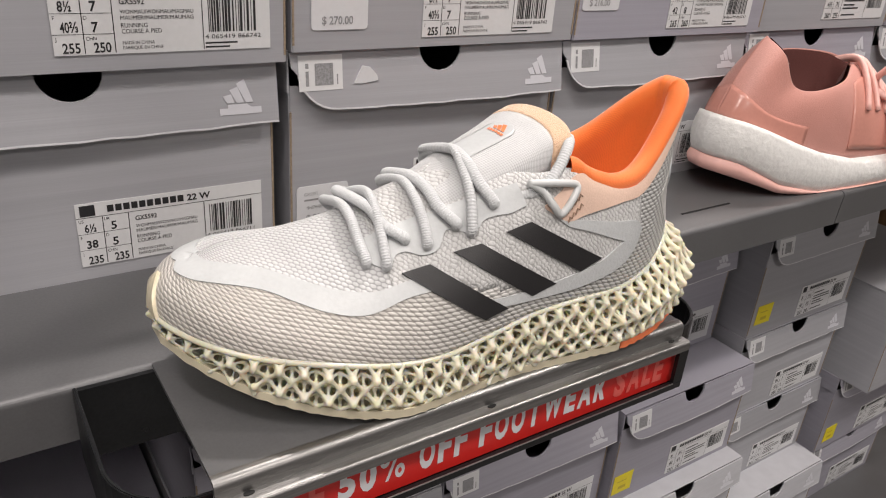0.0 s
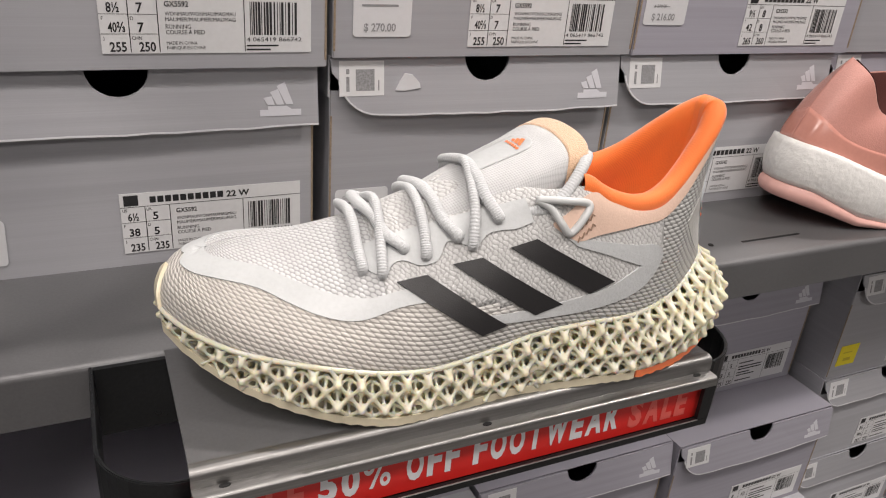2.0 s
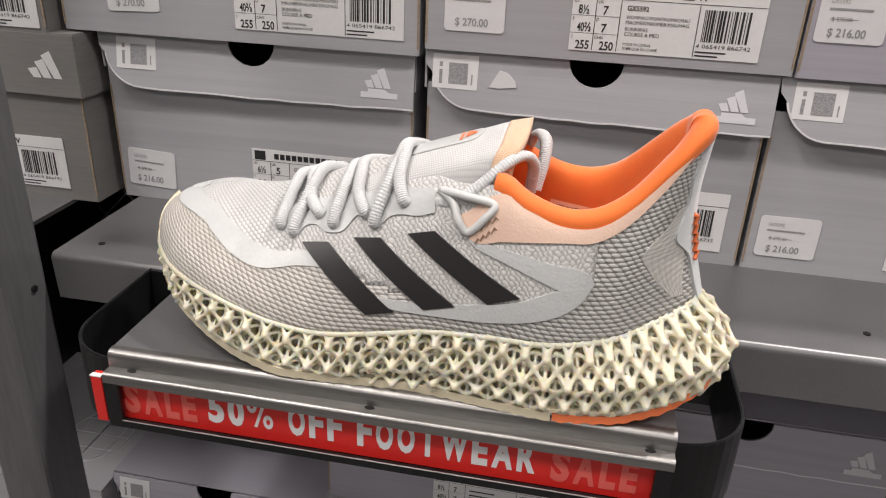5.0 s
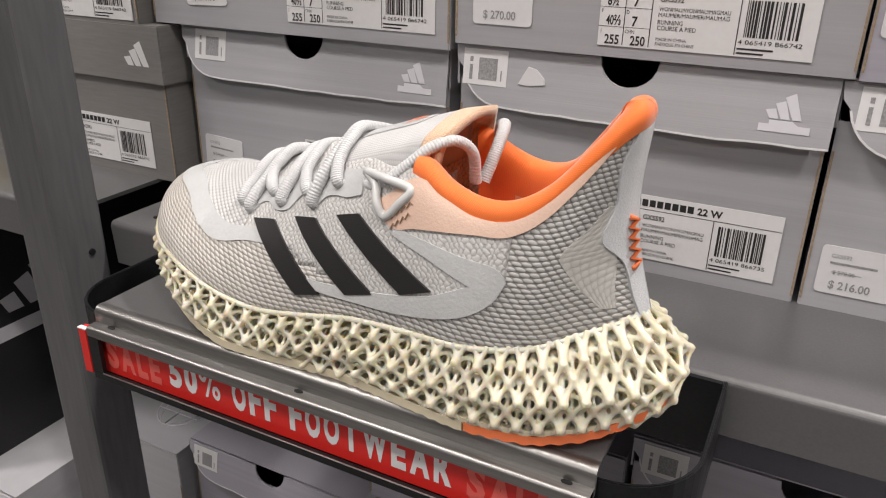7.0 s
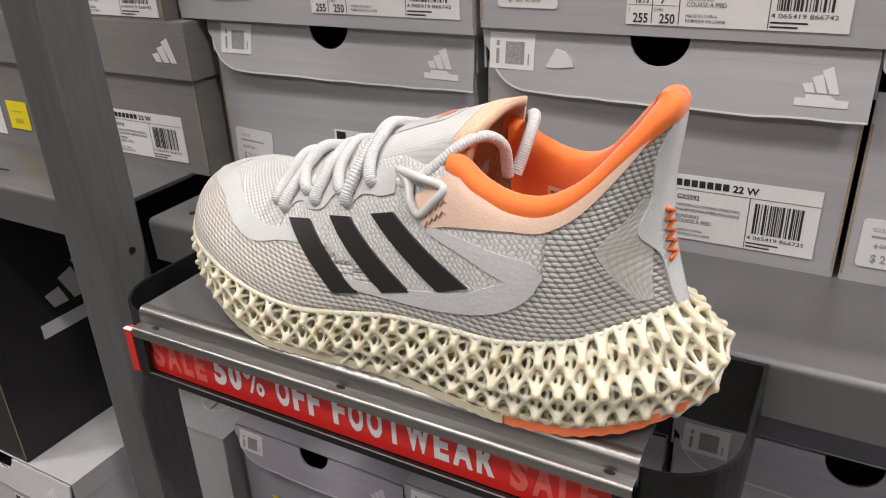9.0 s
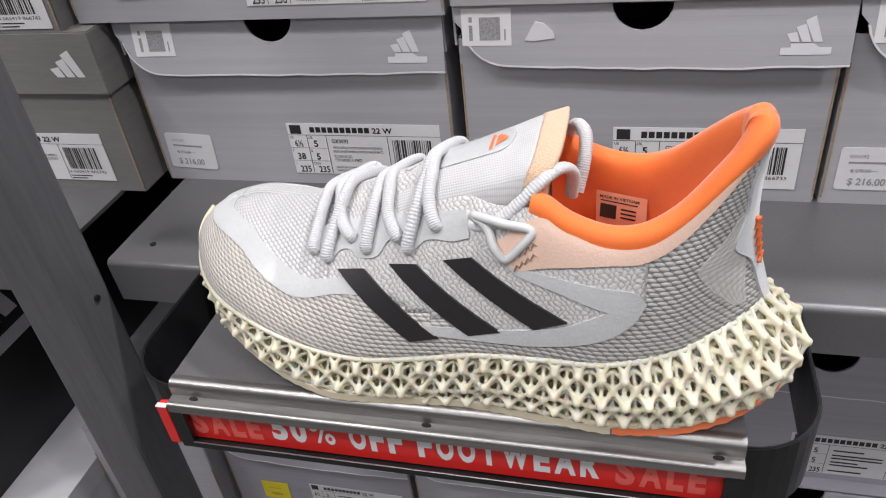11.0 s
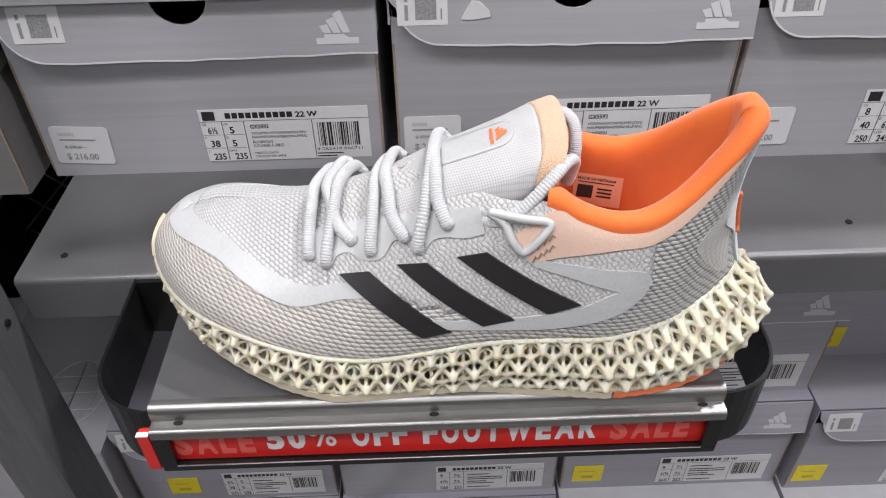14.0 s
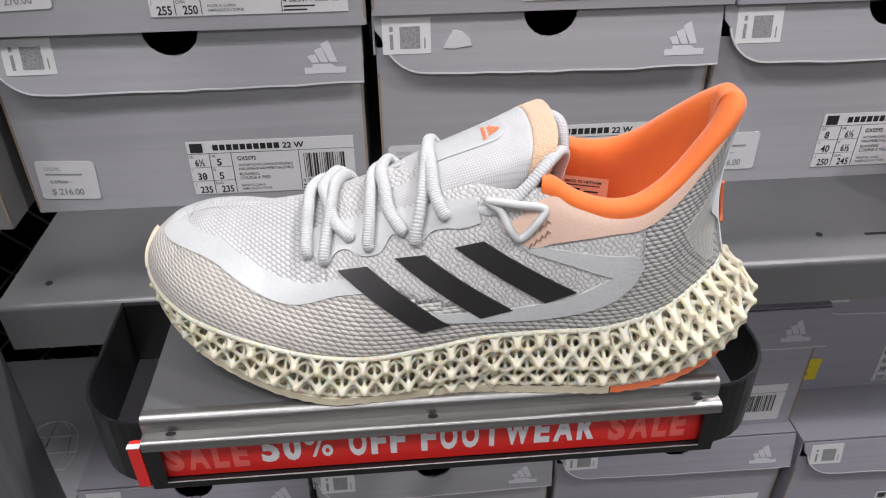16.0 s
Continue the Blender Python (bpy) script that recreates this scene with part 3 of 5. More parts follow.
bm = plate(bmesh.new(), [(0.041, 0.1065), (0.047, 0.1060), (0.058, 0.1075), (0.057, 0.1110), (0.052, 0.1160), (0.047, 0.1170), (0.044, 0.1120)], -0.0068, -0.0052)
part("torn_patch", bm, PAPER_GREY, BOX2, "pale patch of torn card")
shoe_box(0.3300, 0.2065, SHELF, 0.214, D, 0.127, size="c", label_x=0.40, label_w=0.52, price=("270.00", "216.00"), price_at=(0.03, 0.08), logo_x=0.84, code_x=0.035)
shoe_box(0.5520, 0.212, SHELF, 0.214, D, 0.126, CARD_LILAC, size="e", rich=False, tone="lilac grey", logo_x=0.84)
shoe_box(0.7750, 0.210, SHELF, 0.214, D, 0.126, size="b", rich=False)
shoe_box(-0.555, 0.185, SHELF, 0.235, D, 0.121, CARD_DARK, "lid", size="e", label_x=0.27, rich=False, sticker=(0.81, 0.13), tone="dark grey")
# second layer
U = SHELF + 0.1275
shoe_box(-0.376, 0.188, SHELF + 0.121, 0.235, D, 0.122, CARD_DARK, size="e", label_x=0.48, label_z=0.02, tone="dark grey")
shoe_box(-0.135, 0.1985, SHELF + 0.1225, 0.246, D, 0.124, size="b", label_x=0.505, label_w=0.455, label_z=0.07, price=("270.00",), price_at=(0.14, 0.12), price_tilt=-2)
shoe_box(0.1145, 0.1985, U, 0.2185, D, 0.124, size="b", label_x=0.405, label_w=0.50, label_z=0.05, price=("270.00",), price_at=(0.055, 0.10))
shoe_box(0.3345, 0.1985, SHELF + 0.127, 0.221, D, 0.124, CARD_LILAC, size="d", label_x=0.445, label_w=0.47, label_z=0.05, price=("270.00", "216.00"), price_at=(-0.0 + 0.02, 0.17), tone="lilac grey")
shoe_box(0.5610, 0.204, SHELF + 0.126, 0.214, D, 0.124, size="e", rich=False)
shoe_box(0.7800, 0.204, SHELF + 0.126, 0.214, D, 0.124, CARD_LILAC, size="b", rich=False, tone="lilac grey")
shoe_box(-0.620, 0.185, SHELF + 0.121, 0.235, D, 0.122, CARD, size="c", rich=False)

# under the shelf, column by column from the deck up: x, width, then (height, front, material, size, sticker)
LOWER = [
    (-0.160, 0.193, [(0.116, 0.21, CARD, "a", None), (0.121, 0.20, CARD, "c", None), (0.119, 0.1997, CARD_LILAC, "a", (0.16, 0.10))]),
    (0.040, 0.208, [(0.118, 0.19, CARD, "d", None), (0.122, 0.19, CARD_LILAC, "b", None), (0.126, 0.195, CARD, "e", None), (0.120, 0.205, CARD_LILAC, "b", None)]),
    (0.254, 0.213, [(0.118, 0.19, CARD, "a", None), (0.121, 0.165, CARD_PALE, "c", None), (0.132, 0.195, CARD_LILAC, "e", (0.05, 0.10)), (0.136, 0.205, CARD_LILAC, "a", None)]),
    (0.473, 0.210, [(0.118, 0.16, CARD_LILAC, "b", None), (0.124, 0.165, CARD_PALE, "a", None), (0.127, 0.185, CARD_LILAC, "c", (0.02, 0.10)), (0.136, 0.245, CARD_LILAC, "a", (0.03, 0.10))]),
    (0.690, 0.214, [(0.145, 0.165, CARD_PALE, "a", None), (0.120, 0.205, CARD, "e", None), (0.122, 0.205, CARD, "b", None), (0.134, 0.205, CARD, "c", (0.04, 0.12))]),
    (0.935, 0.235, [(0.125, 0.20, CARD_LILAC, "d", (0.06, 0.10)), (0.135, 0.19, CARD_LILAC, "b", (0.06, 0.10)), (0.15, 0.15, CARD, None, None)]),
]
for x, w, stack in LOWER:
    z = DECK
    for h, y, m, size, st in stack:
        shoe_box(x, y, z, w, D, h, m, "flap" if size else "plain", size=size, rich=False, sticker=st, label_x=0.44, label_w=0.50, label_z=0.05,
                 tone={"lilac_grey_card": "lilac grey", "pale_grey_card": "pale grey"}.get(m.name, "grey"))
        z += h
# box with a faint globe printed on its top, behind the post
g = shoe_box(-0.298, 0.181, DECK, 0.134, 0.20, 0.347, CARD, "plain", tone="grey", note="globe on top")
bm = bmesh.new()
for k in range(4):
    r = 0.030 * abs(math.cos(radians(45 * k))) if k else 0.030
    tube(bm, [(0.088 + r * math.cos(radians(a)), 0.069 + 0.040 * math.sin(radians(a)), 0.3472) for a in range(0, 361, 15)], 0.0005, 4, caps=False)
for v in (-0.02, 0.0, 0.02):
    q = 0.030 * math.sqrt(1 - (v / 0.04) ** 2)
    tube(bm, [(0.088 - q, 0.069 + v, 0.3472), (0.088 + q, 0.069 + v, 0.3472)], 0.0005, 4)
part("globe_print", bm, FOIL, g, "faint globe of thin lines")

# the left bay: black box that sticks out, pale boxes below it
bb = shoe_box(-0.66, 0.10, -0.318, 0.292, 0.42, 0.255, CARD_BLACK, "plain", tone="black", note="sticking out")
em = bmesh.new()
for i, hh in enumerate((0.02, 0.035, 0.05)):
    y0 = 0.075 + 0.024 * i
    v = [em.verts.new(p) for p in ((0.2926, y0, 0.148), (0.2926, y0 + 0.017, 0.148), (0.2926, y0 + 0.017 - 0.36 * hh, 0.148 + hh), (0.2926, y0 - 0.36 * hh, 0.148 + hh * 0.82))]
    em.faces.new(v)
bar_v = [em.verts.new(p) for p in ((0.2926, 0.055, 0.120), (0.2926, 0.150, 0.120), (0.2926, 0.150, 0.136), (0.2926, 0.055, 0.136))]
em.faces.new(bar_v)
part("emblem", em, FOIL, bb, "pale printed emblem of slanting bars")
for x, w, y, m, hs in ((-0.515, 0.215, 0.10, CARD_PALE, (0.102, 0.10, 0.10)), (-0.74, 0.218, 0.12, CARD_PALE, (0.102, 0.10, 0.10))):
    z = DECK
    for h in hs:
        shoe_box(x, y, z, w, D, h, m, size="a", rich=False, tone="pale grey")
        z += h

# ---- the display tray that hooks on the shelf ----
TX0, TX1 = 0.0, 0.2725   # ends of the platform
tray = thing("display_tray", "grey steel display tray with a sale sign, hooked on the shelf", "display tray", (0.136, 0.05, Z0))
TO = (0.136, 0.05, 0)
# dark band that runs round the tray
bx0, bx1, by0, R = -0.035, 0.3075, 0.010, 0.034
loop = [(bx0, EDGE - 0.001)]
for i in range(10):
    a = radians(180 + 90 * i / 9)
    loop.append((bx0 + R + R * math.cos(a), by0 + R + R * math.sin(a)))
for i in range(10):
    a = radians(270 + 90 * i / 9)
    loop.append((bx1 - R + R * math.cos(a), by0 + R + R * math.sin(a)))
loop.append((bx1, EDGE - 0.001))
bm = bmesh.new()
rows = []
n = len(loop)
for i, (x, y) in enumerate(loop):
    ax, ay = loop[max(i - 1, 0)]
    cx, cy = loop[min(i + 1, n - 1)]
    d = Vector((cx - ax, cy - ay)).normalized()
    nx_, ny_ = -d.y * 0.0018, d.x * 0.0018
    rows.append([bm.verts.new(p) for p in ((x, y, -0.037), (x, y, 0.0035), (x + nx_, y + ny_, 0.0035), (x + nx_, y + ny_, -0.037))])
for a, b in zip(rows, rows[1:]):
    for k in range(4):
        bm.faces.new((a[k], a[(k + 1) % 4], b[(k + 1) % 4], b[k]))
bm.faces.new(rows[0]), bm.faces.new(rows[-1][::-1])
bmesh.ops.recalc_face_normals(bm, faces=bm.faces)
bmesh.ops.bevel(bm, geom=[e for e in bm.edges if all(v.co.z > 0.003 for v in e.verts)], offset=0.0005, segments=2, affect="EDGES")
part("band", bm, STEEL_DARK, tray, "dark steel band with rounded corners and a chipped rim", off=TO)
# back rail of the tray
part("back_rail", slab(bx0 + 0.002, EDGE - 0.004, -0.037, bx1 - 0.002, EDGE - 0.0012, 0.003), STEEL_DARK, tray, off=TO)
# platform with a rolled front lip and a step down to the sign frame
P = 0.0095
bm = bmesh.new()
prof = [(EDGE - 0.006, P - 0.002), (EDGE - 0.006, P), (0.0125, P)]
for i in range(1, 8):
    a = radians(90 + 90 * i / 7)
    prof.append((0.0105 + 0.0035 * math.cos(a), P - 0.0035 + 0.0035 * math.sin(a)))
prof += [(0.0070, 0.0035), (0.0070, -0.004), (0.0095, -0.004), (0.0095, P - 0.0035), (0.0125, P - 0.002)]
a = [bm.verts.new((TX0, y, z)) for y, z in prof]
b = [bm.verts.new((TX1, y, z)) for y, z in prof]
for i in range(len(prof)):
    bm.faces.new((a[i], b[i], b[(i + 1) % len(prof)], a[(i + 1) % len(prof)]))
bm.faces.new(a), bm.faces.new(b[::-1])
bmesh.ops.recalc_face_normals(bm, faces=bm.faces)
part("platform", bm, STEEL_PAINT, tray, "grey painted steel platform", off=TO)
bm = bmesh.new()
lip = [(0.0128, P + 0.0002)]
for i in range(0, 9):
    a = radians(90 + 90 * i / 8)
    lip.append((0.0105 + 0.0038 * math.cos(a), P - 0.0035 + 0.0038 * math.sin(a)))
lip += [(0.0067, 0.0008)]
va = [bm.verts.new((TX0 - 0.0002, y, z)) for y, z in lip]
vb = [bm.verts.new((TX1 + 0.0002, y, z)) for y, z in lip]
for i in range(len(lip) - 1):
    bm.faces.new((va[i], vb[i], vb[i + 1], va[i + 1]))
part("lip", bm, STEEL_BRIGHT, tray, "worn bright steel front lip", off=TO, smooth=True)
# sign frame: a channel with a bright folded top
bm = bmesh.new()
fr = [(0.0100, 0.0012), (0.0020, 0.0012)]
for i in range(1, 7):
    a = radians(90 + 90 * i / 6)
    fr.append((0.0020 + 0.0022 * math.cos(a), -0.0010 + 0.0022 * math.sin(a)))
fr.append((-0.0002, -0.0042))
va = [bm.verts.new((TX0, y, z)) for y, z in fr]
vb = [bm.verts.new((TX1, y, z)) for y, z in fr]
for i in range(len(fr) - 1):
    bm.faces.new((va[i], vb[i], vb[i + 1], va[i + 1]))
part("frame_top", bm, STEEL_BRIGHT, tray, "bright folded top of the sign frame", off=TO, smooth=True)
bm = bmesh.new()
box(bm, TX0, -0.0002, -0.0300, TX1, 0.0022, -0.0255, bevel=0.0004)
box(bm, TX0, -0.0002, -0.0255, TX0 + 0.0075, 0.0022, -0.0040)
box(bm, TX1 - 0.0075, -0.0002, -0.0255, TX1, 0.0022, -0.0040)
box(bm, TX0, 0.0054, -0.0300, TX1, 0.0065, 0.0006)
box(bm, TX0, 0.0022, -0.0300, TX1, 0.0054, -0.0285)
part("sign_frame", bm, STEEL_DARK, tray, "dark steel sign frame", off=TO)
part("bright_rim", tube(bmesh.new(), [(TX0 + 0.0076, -0.0004, -0.0253), (TX1 - 0.0076, -0.0004, -0.0253)], 0.0004, 6), STEEL_BRIGHT, tray, off=TO)
for hx in (0.013, 0.134, 0.262):
    bm = bmesh.new()
    bmesh.ops.create_cone(bm, cap_ends=True, segments=12, radius1=0.0015, radius2=0.0015, depth=0.0006, matrix=Matrix.Translation((hx, 0.0052, 0.0013)) @ Matrix.Diagonal((1.6, 0.8, 1, 1)))
    part("screw_hole", bm, BLACK, tray, off=TO)
part("crossbar", slab(0.02, 0.02, -0.020, 0.25, 0.09, P - 0.0025), STEEL_DARK, tray, "dark steel underside of the platform", off=TO)

sign = thing("sale_sign", "red sale card with white lettering, slid into the tray frame", "sign", (0.136, 0.003, Z0))
SO = (0.136, 0.003, 0)
card = part("card", slab(TX0 - 0.0045, 0.0046, -0.0272, TX1 - 0.002, 0.0052, -0.0012), RED, sign, off=SO)
part("folded_end", slab(TX0 - 0.0060, -0.0006, -0.0272, TX0 - 0.0005, 0.0046, -0.0008, bevel=0.0003), RED, sign, "red folded end of the card", off=SO)
part("white_core", slab(TX0 - 0.0062, -0.0007, -0.0009, TX0 - 0.0004, 0.0020, -0.0003), PAPER, sign, "white paper core at the end of the card", off=SO)
bm = bmesh.new()
def sign_word(bm, text, x, z, height, width):
    """Narrow capitals of even width, set apart; W is wider."""
    wide = {"W": 1.5, "A": 1.15, "E": 0.88, "F": 0.85, "L": 0.85}
    total = sum(wide.get(ch, 1.0) + 0.22 for ch in text) - 0.22
    u = width / total
    for ch in text:
        write(bm, ch, x, z, height, 0.0044, width=u * wide.get(ch, 1.0), bold=0.05)
        x += u * (wide.get(ch, 1.0) + 0.22)


sign_word(bm, "50", 0.0520, -0.0202, 0.0165, 0.0190)
for cx, cz in ((0.0752, -0.0078), (0.0832, -0.0162)):
    for i in range(14):
        a0, a1 = radians(360 * i / 14), radians(360 * (i + 1) / 14)
        bm.faces.new([bm.verts.new((cx + rr * math.cos(q), 0.0044, cz + 1.6 * rr * math.sin(q))) for rr, q in ((0.0026, a0), (0.0026, a1), (0.0010, a1), (0.0010, a0))])
bm.faces.new([bm.verts.new((x, 0.0044, z)) for x, z in ((0.0757, -0.0202), (0.0774, -0.0202), (0.0830, -0.0037), (0.0813, -0.0037))])
sign_word(bm, "OFF", 0.0935, -0.0202, 0.0165, 0.0270)
sign_word(bm, "FOOTWEAR", 0.1280, -0.0202, 0.0165, 0.0850)
part("lettering", bm, WHITE_PRINT, sign, "white capital lettering", off=SO)
for wx in (0.0070, 0.2200):
    bm = bmesh.new()
    sign_word(bm, "SALE", wx, -0.0222, 0.0175, 0.0388)
    part("pale_lettering", bm, RED_PALE, sign, "faded red lettering", off=SO)

# ---- the running shoe on the tray ----
SHO = (0.136, 0.055, 0.0)
shoe = thing("running_shoe", "white knit running shoe with orange lining and cream lattice midsole", "shoe", (0.136, 0.055, Z0))

LAT = spline([(-0.0012, 0.083, 0.0515), (-0.0004, 0.0685, 0.0505), (0.0100, 0.0495, 0.0480), (0.0258, 0.0335, 0.0455), (0.044, 0.0235, 0.0430), (0.064, 0.016, 0.0400), (0.085, 0.012, 0.0365),
              (0.108, 0.0115, 0.0345), (0.134, 0.012, 0.0380), (0.159, 0.012, 0.0428), (0.186, 0.0105, 0.0450), (0.213, 0.010, 0.0455), (0.239, 0.0155, 0.0490), (0.258, 0.024, 0.0565),
              (0.271, 0.034, 0.0610), (0.2765, 0.0455, 0.0620)], 200)
MED = spline([(-0.0012, 0.083, 0.0515), (0.0040, 0.0985, 0.0505), (0.016, 0.111, 0.0480), (0.035, 0.1185, 0.0445), (0.060, 0.1195, 0.0405), (0.090, 0.115, 0.0365), (0.120, 0.1075, 0.0360),
              (0.150, 0.1005, 0.0405), (0.180, 0.0955, 0.0445), (0.210, 0.0905, 0.0455), (0.238, 0.083, 0.0490), (0.258, 0.071, 0.0565), (0.270, 0.058, 0.0610), (0.2765, 0.0455, 0.0620)], 200)
# top edge over each base x: ridge of the vamp, then the eyestay edge, then the collar
RIDGE = [(-0.010, 0.017, 0.085, 0.0690), (0.010, 0.022, 0.085, 0.0712), (0.028, 0.032, 0.085, 0.0742), (0.045, 0.047, 0.080, 0.0770), (0.064, 0.064, 0.074, 0.0810), (0.085, 0.085, 0.069, 0.0875),
         (0.108, 0.107, 0.065, 0.0975), (0.120, 0.120, 0.063, 0.1030)]
TL = RIDGE + [(0.134, 0.135, 0.053, 0.106), (0.150, 0.151, 0.042, 0.107), (0.168, 0.168, 0.032, 0.107), (0.186, 0.184, 0.027, 0.109), (0.200, 0.197, 0.024, 0.1020), (0.213, 0.212, 0.0225, 0.0975),
              (0.226, 0.226, 0.023, 0.0985), (0.239, 0.239, 0.0255, 0.1060), (0.252, 0.252, 0.0285, 0.121), (0.262, 0.261, 0.0315, 0.132), (0.271, 0.2670, 0.0365, 0.1380), (0.2765, 0.2685, 0.0440, 0.1385)]
TM = RIDGE + [(0.134, 0.135, 0.070, 0.106), (0.150, 0.151, 0.080, 0.107), (0.168, 0.168, 0.088, 0.107), (0.186, 0.184, 0.092, 0.109), (0.200, 0.197, 0.0915, 0.1020), (0.213, 0.212, 0.089, 0.0975),
              (0.226, 0.226, 0.0845, 0.0985), (0.239, 0.239, 0.078, 0.1060), (0.252, 0.252, 0.068, 0.121), (0.262, 0.261, 0.0590, 0.132), (0.271, 0.2670, 0.0515, 0.1380), (0.2765, 0.2685, 0.0440, 0.1385)]


def top_table(rows):
    return spline([r[1:] for r in rows], 300), spline([(r[0], 0, 0) for r in rows], 300)[:, 0]


TOPL, KEYL = top_table(TL)
TOPM, KEYM = top_table(TM)
SIDES = {"lat": (LAT, TOPL, KEYL), "med": (MED, TOPM, KEYM)}
ARC = {k: np.concatenate([[0], np.cumsum(np.linalg.norm(np.diff(v[0], axis=0), axis=1))]) for k, v in SIDES.items()}


def surf(side, s, v):
    """A point of the upper: s runs from toe (0) to heel (1), v from the sole (0) to the top edge (1)."""
    base, top, key = SIDES[side]
    q = s * 199
    b = np.array([np.interp(q, np.arange(200), base[:, k]) for k in range(3)])
    t = np.array([np.interp(b[0], key, top[:, k]) for k in range(3)])
    n = 1.5 + 0.75 * max(0.0, 1 - max(b[0], 0) / 0.06)
    h = (1 - min(max(v, 0), 1) ** n) ** (1 / n)
    p = t + (b - t) * h
    p[2] = b[2] + (t[2] - b[2]) * v
    if b[0] > 0.24:
        p[0] -= 0.007 * math.sin(math.pi * min(v, 1)) * min(1, (b[0] - 0.24) / 0.03)
    return p


def lateral(x, z):
    """The place (s, v) on the outer side whose x and z these are."""
    s = float(np.interp(x, LAT[:, 0], np.linspace(0, 1, 200)))
    for _ in range(8):
        q = s * 199
        bx = np.interp(q, np.arange(200), LAT[:, 0])
        bz = np.interp(q, np.arange(200), LAT[:, 2])
        tz = np.interp(bx, KEYL, TOPL[:, 2])
        v = min(max((z - bz) / (tz - bz), -0.03), 1.0)
        s = min(max(s + (x - surf("lat", s, v)[0]) / 0.30, 0.0), 1.0)
    return s, v


def normal(side, s, v):
    e = 0.004
    a = surf(side, min(s + e, 1), v) - surf(side, max(s - e, 0), v)
    b = surf(side, s, min(v + e * 4, 0.999)) - surf(side, s, max(v - e * 4, 0))
    n = np.cross(a, b)
    n = n / (np.linalg.norm(n) + 1e-12)
    if side == "med":
        n = -n
    return n if (n[1] < 0) == (side == "lat") or abs(n[1]) < 0.3 else -n


EDGE_S = [0.0, 0.086, 0.15, 0.21, 0.25, 0.30, 0.366, 0.425, 0.46, 0.486, 0.523, 0.58, 0.627, 0.69, 0.721, 0.752, 0.771, 0.776, 1.0]
EDGE_V = [0.97, 0.89, 0.85, 0.81, 0.74, 0.57, 0.47, 0.50, 0.47, 0.43, 0.33, 0.25, 0.19, 0.19, 0.22, 0.36, 0.52, 1.2, 1.2]


def above(s, v):
    """True above the line between the woven lower side and the knit."""
    return v > float(np.interp(s, EDGE_S, EDGE_V))


def upper_zone(name, keep, material, label=""):
    bm = bmesh.new()
    uvl = bm.loops.layers.uv.new("UVMap")
    N, M = 170, 34
    for side in ("lat", "med"):
        grid, uvs = [], []
        for i in range(N + 1):
            s = i / N
            col, uc, prev, acc = [], [], None, 0.0
            for j in range(M + 1):
                v = math.sin(j / M * math.pi / 2)
                p = surf(side, s, v)
                acc += np.linalg.norm(p - prev) if prev is not None else 0
                prev = p
                col.append(p), uc.append((np.interp(s * 199, np.arange(200), ARC[side]) * (1 if side == "lat" else -1), acc))
            grid.append(col), uvs.append(uc)
        verts = {}

        def vert(i, j):
            if (i, j) not in verts:
                verts[(i, j)] = bm.verts.new(grid[i][j])
            return verts[(i, j)]
        for i in range(N):
            for j in range(M):
                c = (grid[i][j] + grid[i + 1][j + 1]) / 2
                if not keep(c[0], above((i + 0.5) / N, math.sin((j + 0.5) / M * math.pi / 2))):
                    continue
                ids = [(i, j), (i + 1, j), (i + 1, j + 1), (i, j + 1)]
                if side == "med":
                    ids = ids[::-1]
                f = bm.faces.new([vert(*k) for k in ids])
                for lp, k in zip(f.loops, ids):
                    lp[uvl].uv = uvs[k[0]][k[1]]
    bmesh.ops.remove_doubles(bm, verts=bm.verts, dist=0.00005)
    ob = part(name, bm, material, shoe, label, off=SHO, smooth=True)
    sol = ob.modifiers.new("thickness", "SOLIDIFY")
    sol.thickness, sol.offset = 0.0014, -1
    return ob


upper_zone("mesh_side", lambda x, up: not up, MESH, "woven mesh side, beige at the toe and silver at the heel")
upper_zone("knit_upper", lambda x, up: up and x < 0.088, KNIT, "white knit upper")
upper_zone("side_knit", lambda x, up: up and x >= 0.088, KNIT_SIDE, "glossy white uneven knit behind the stripes")


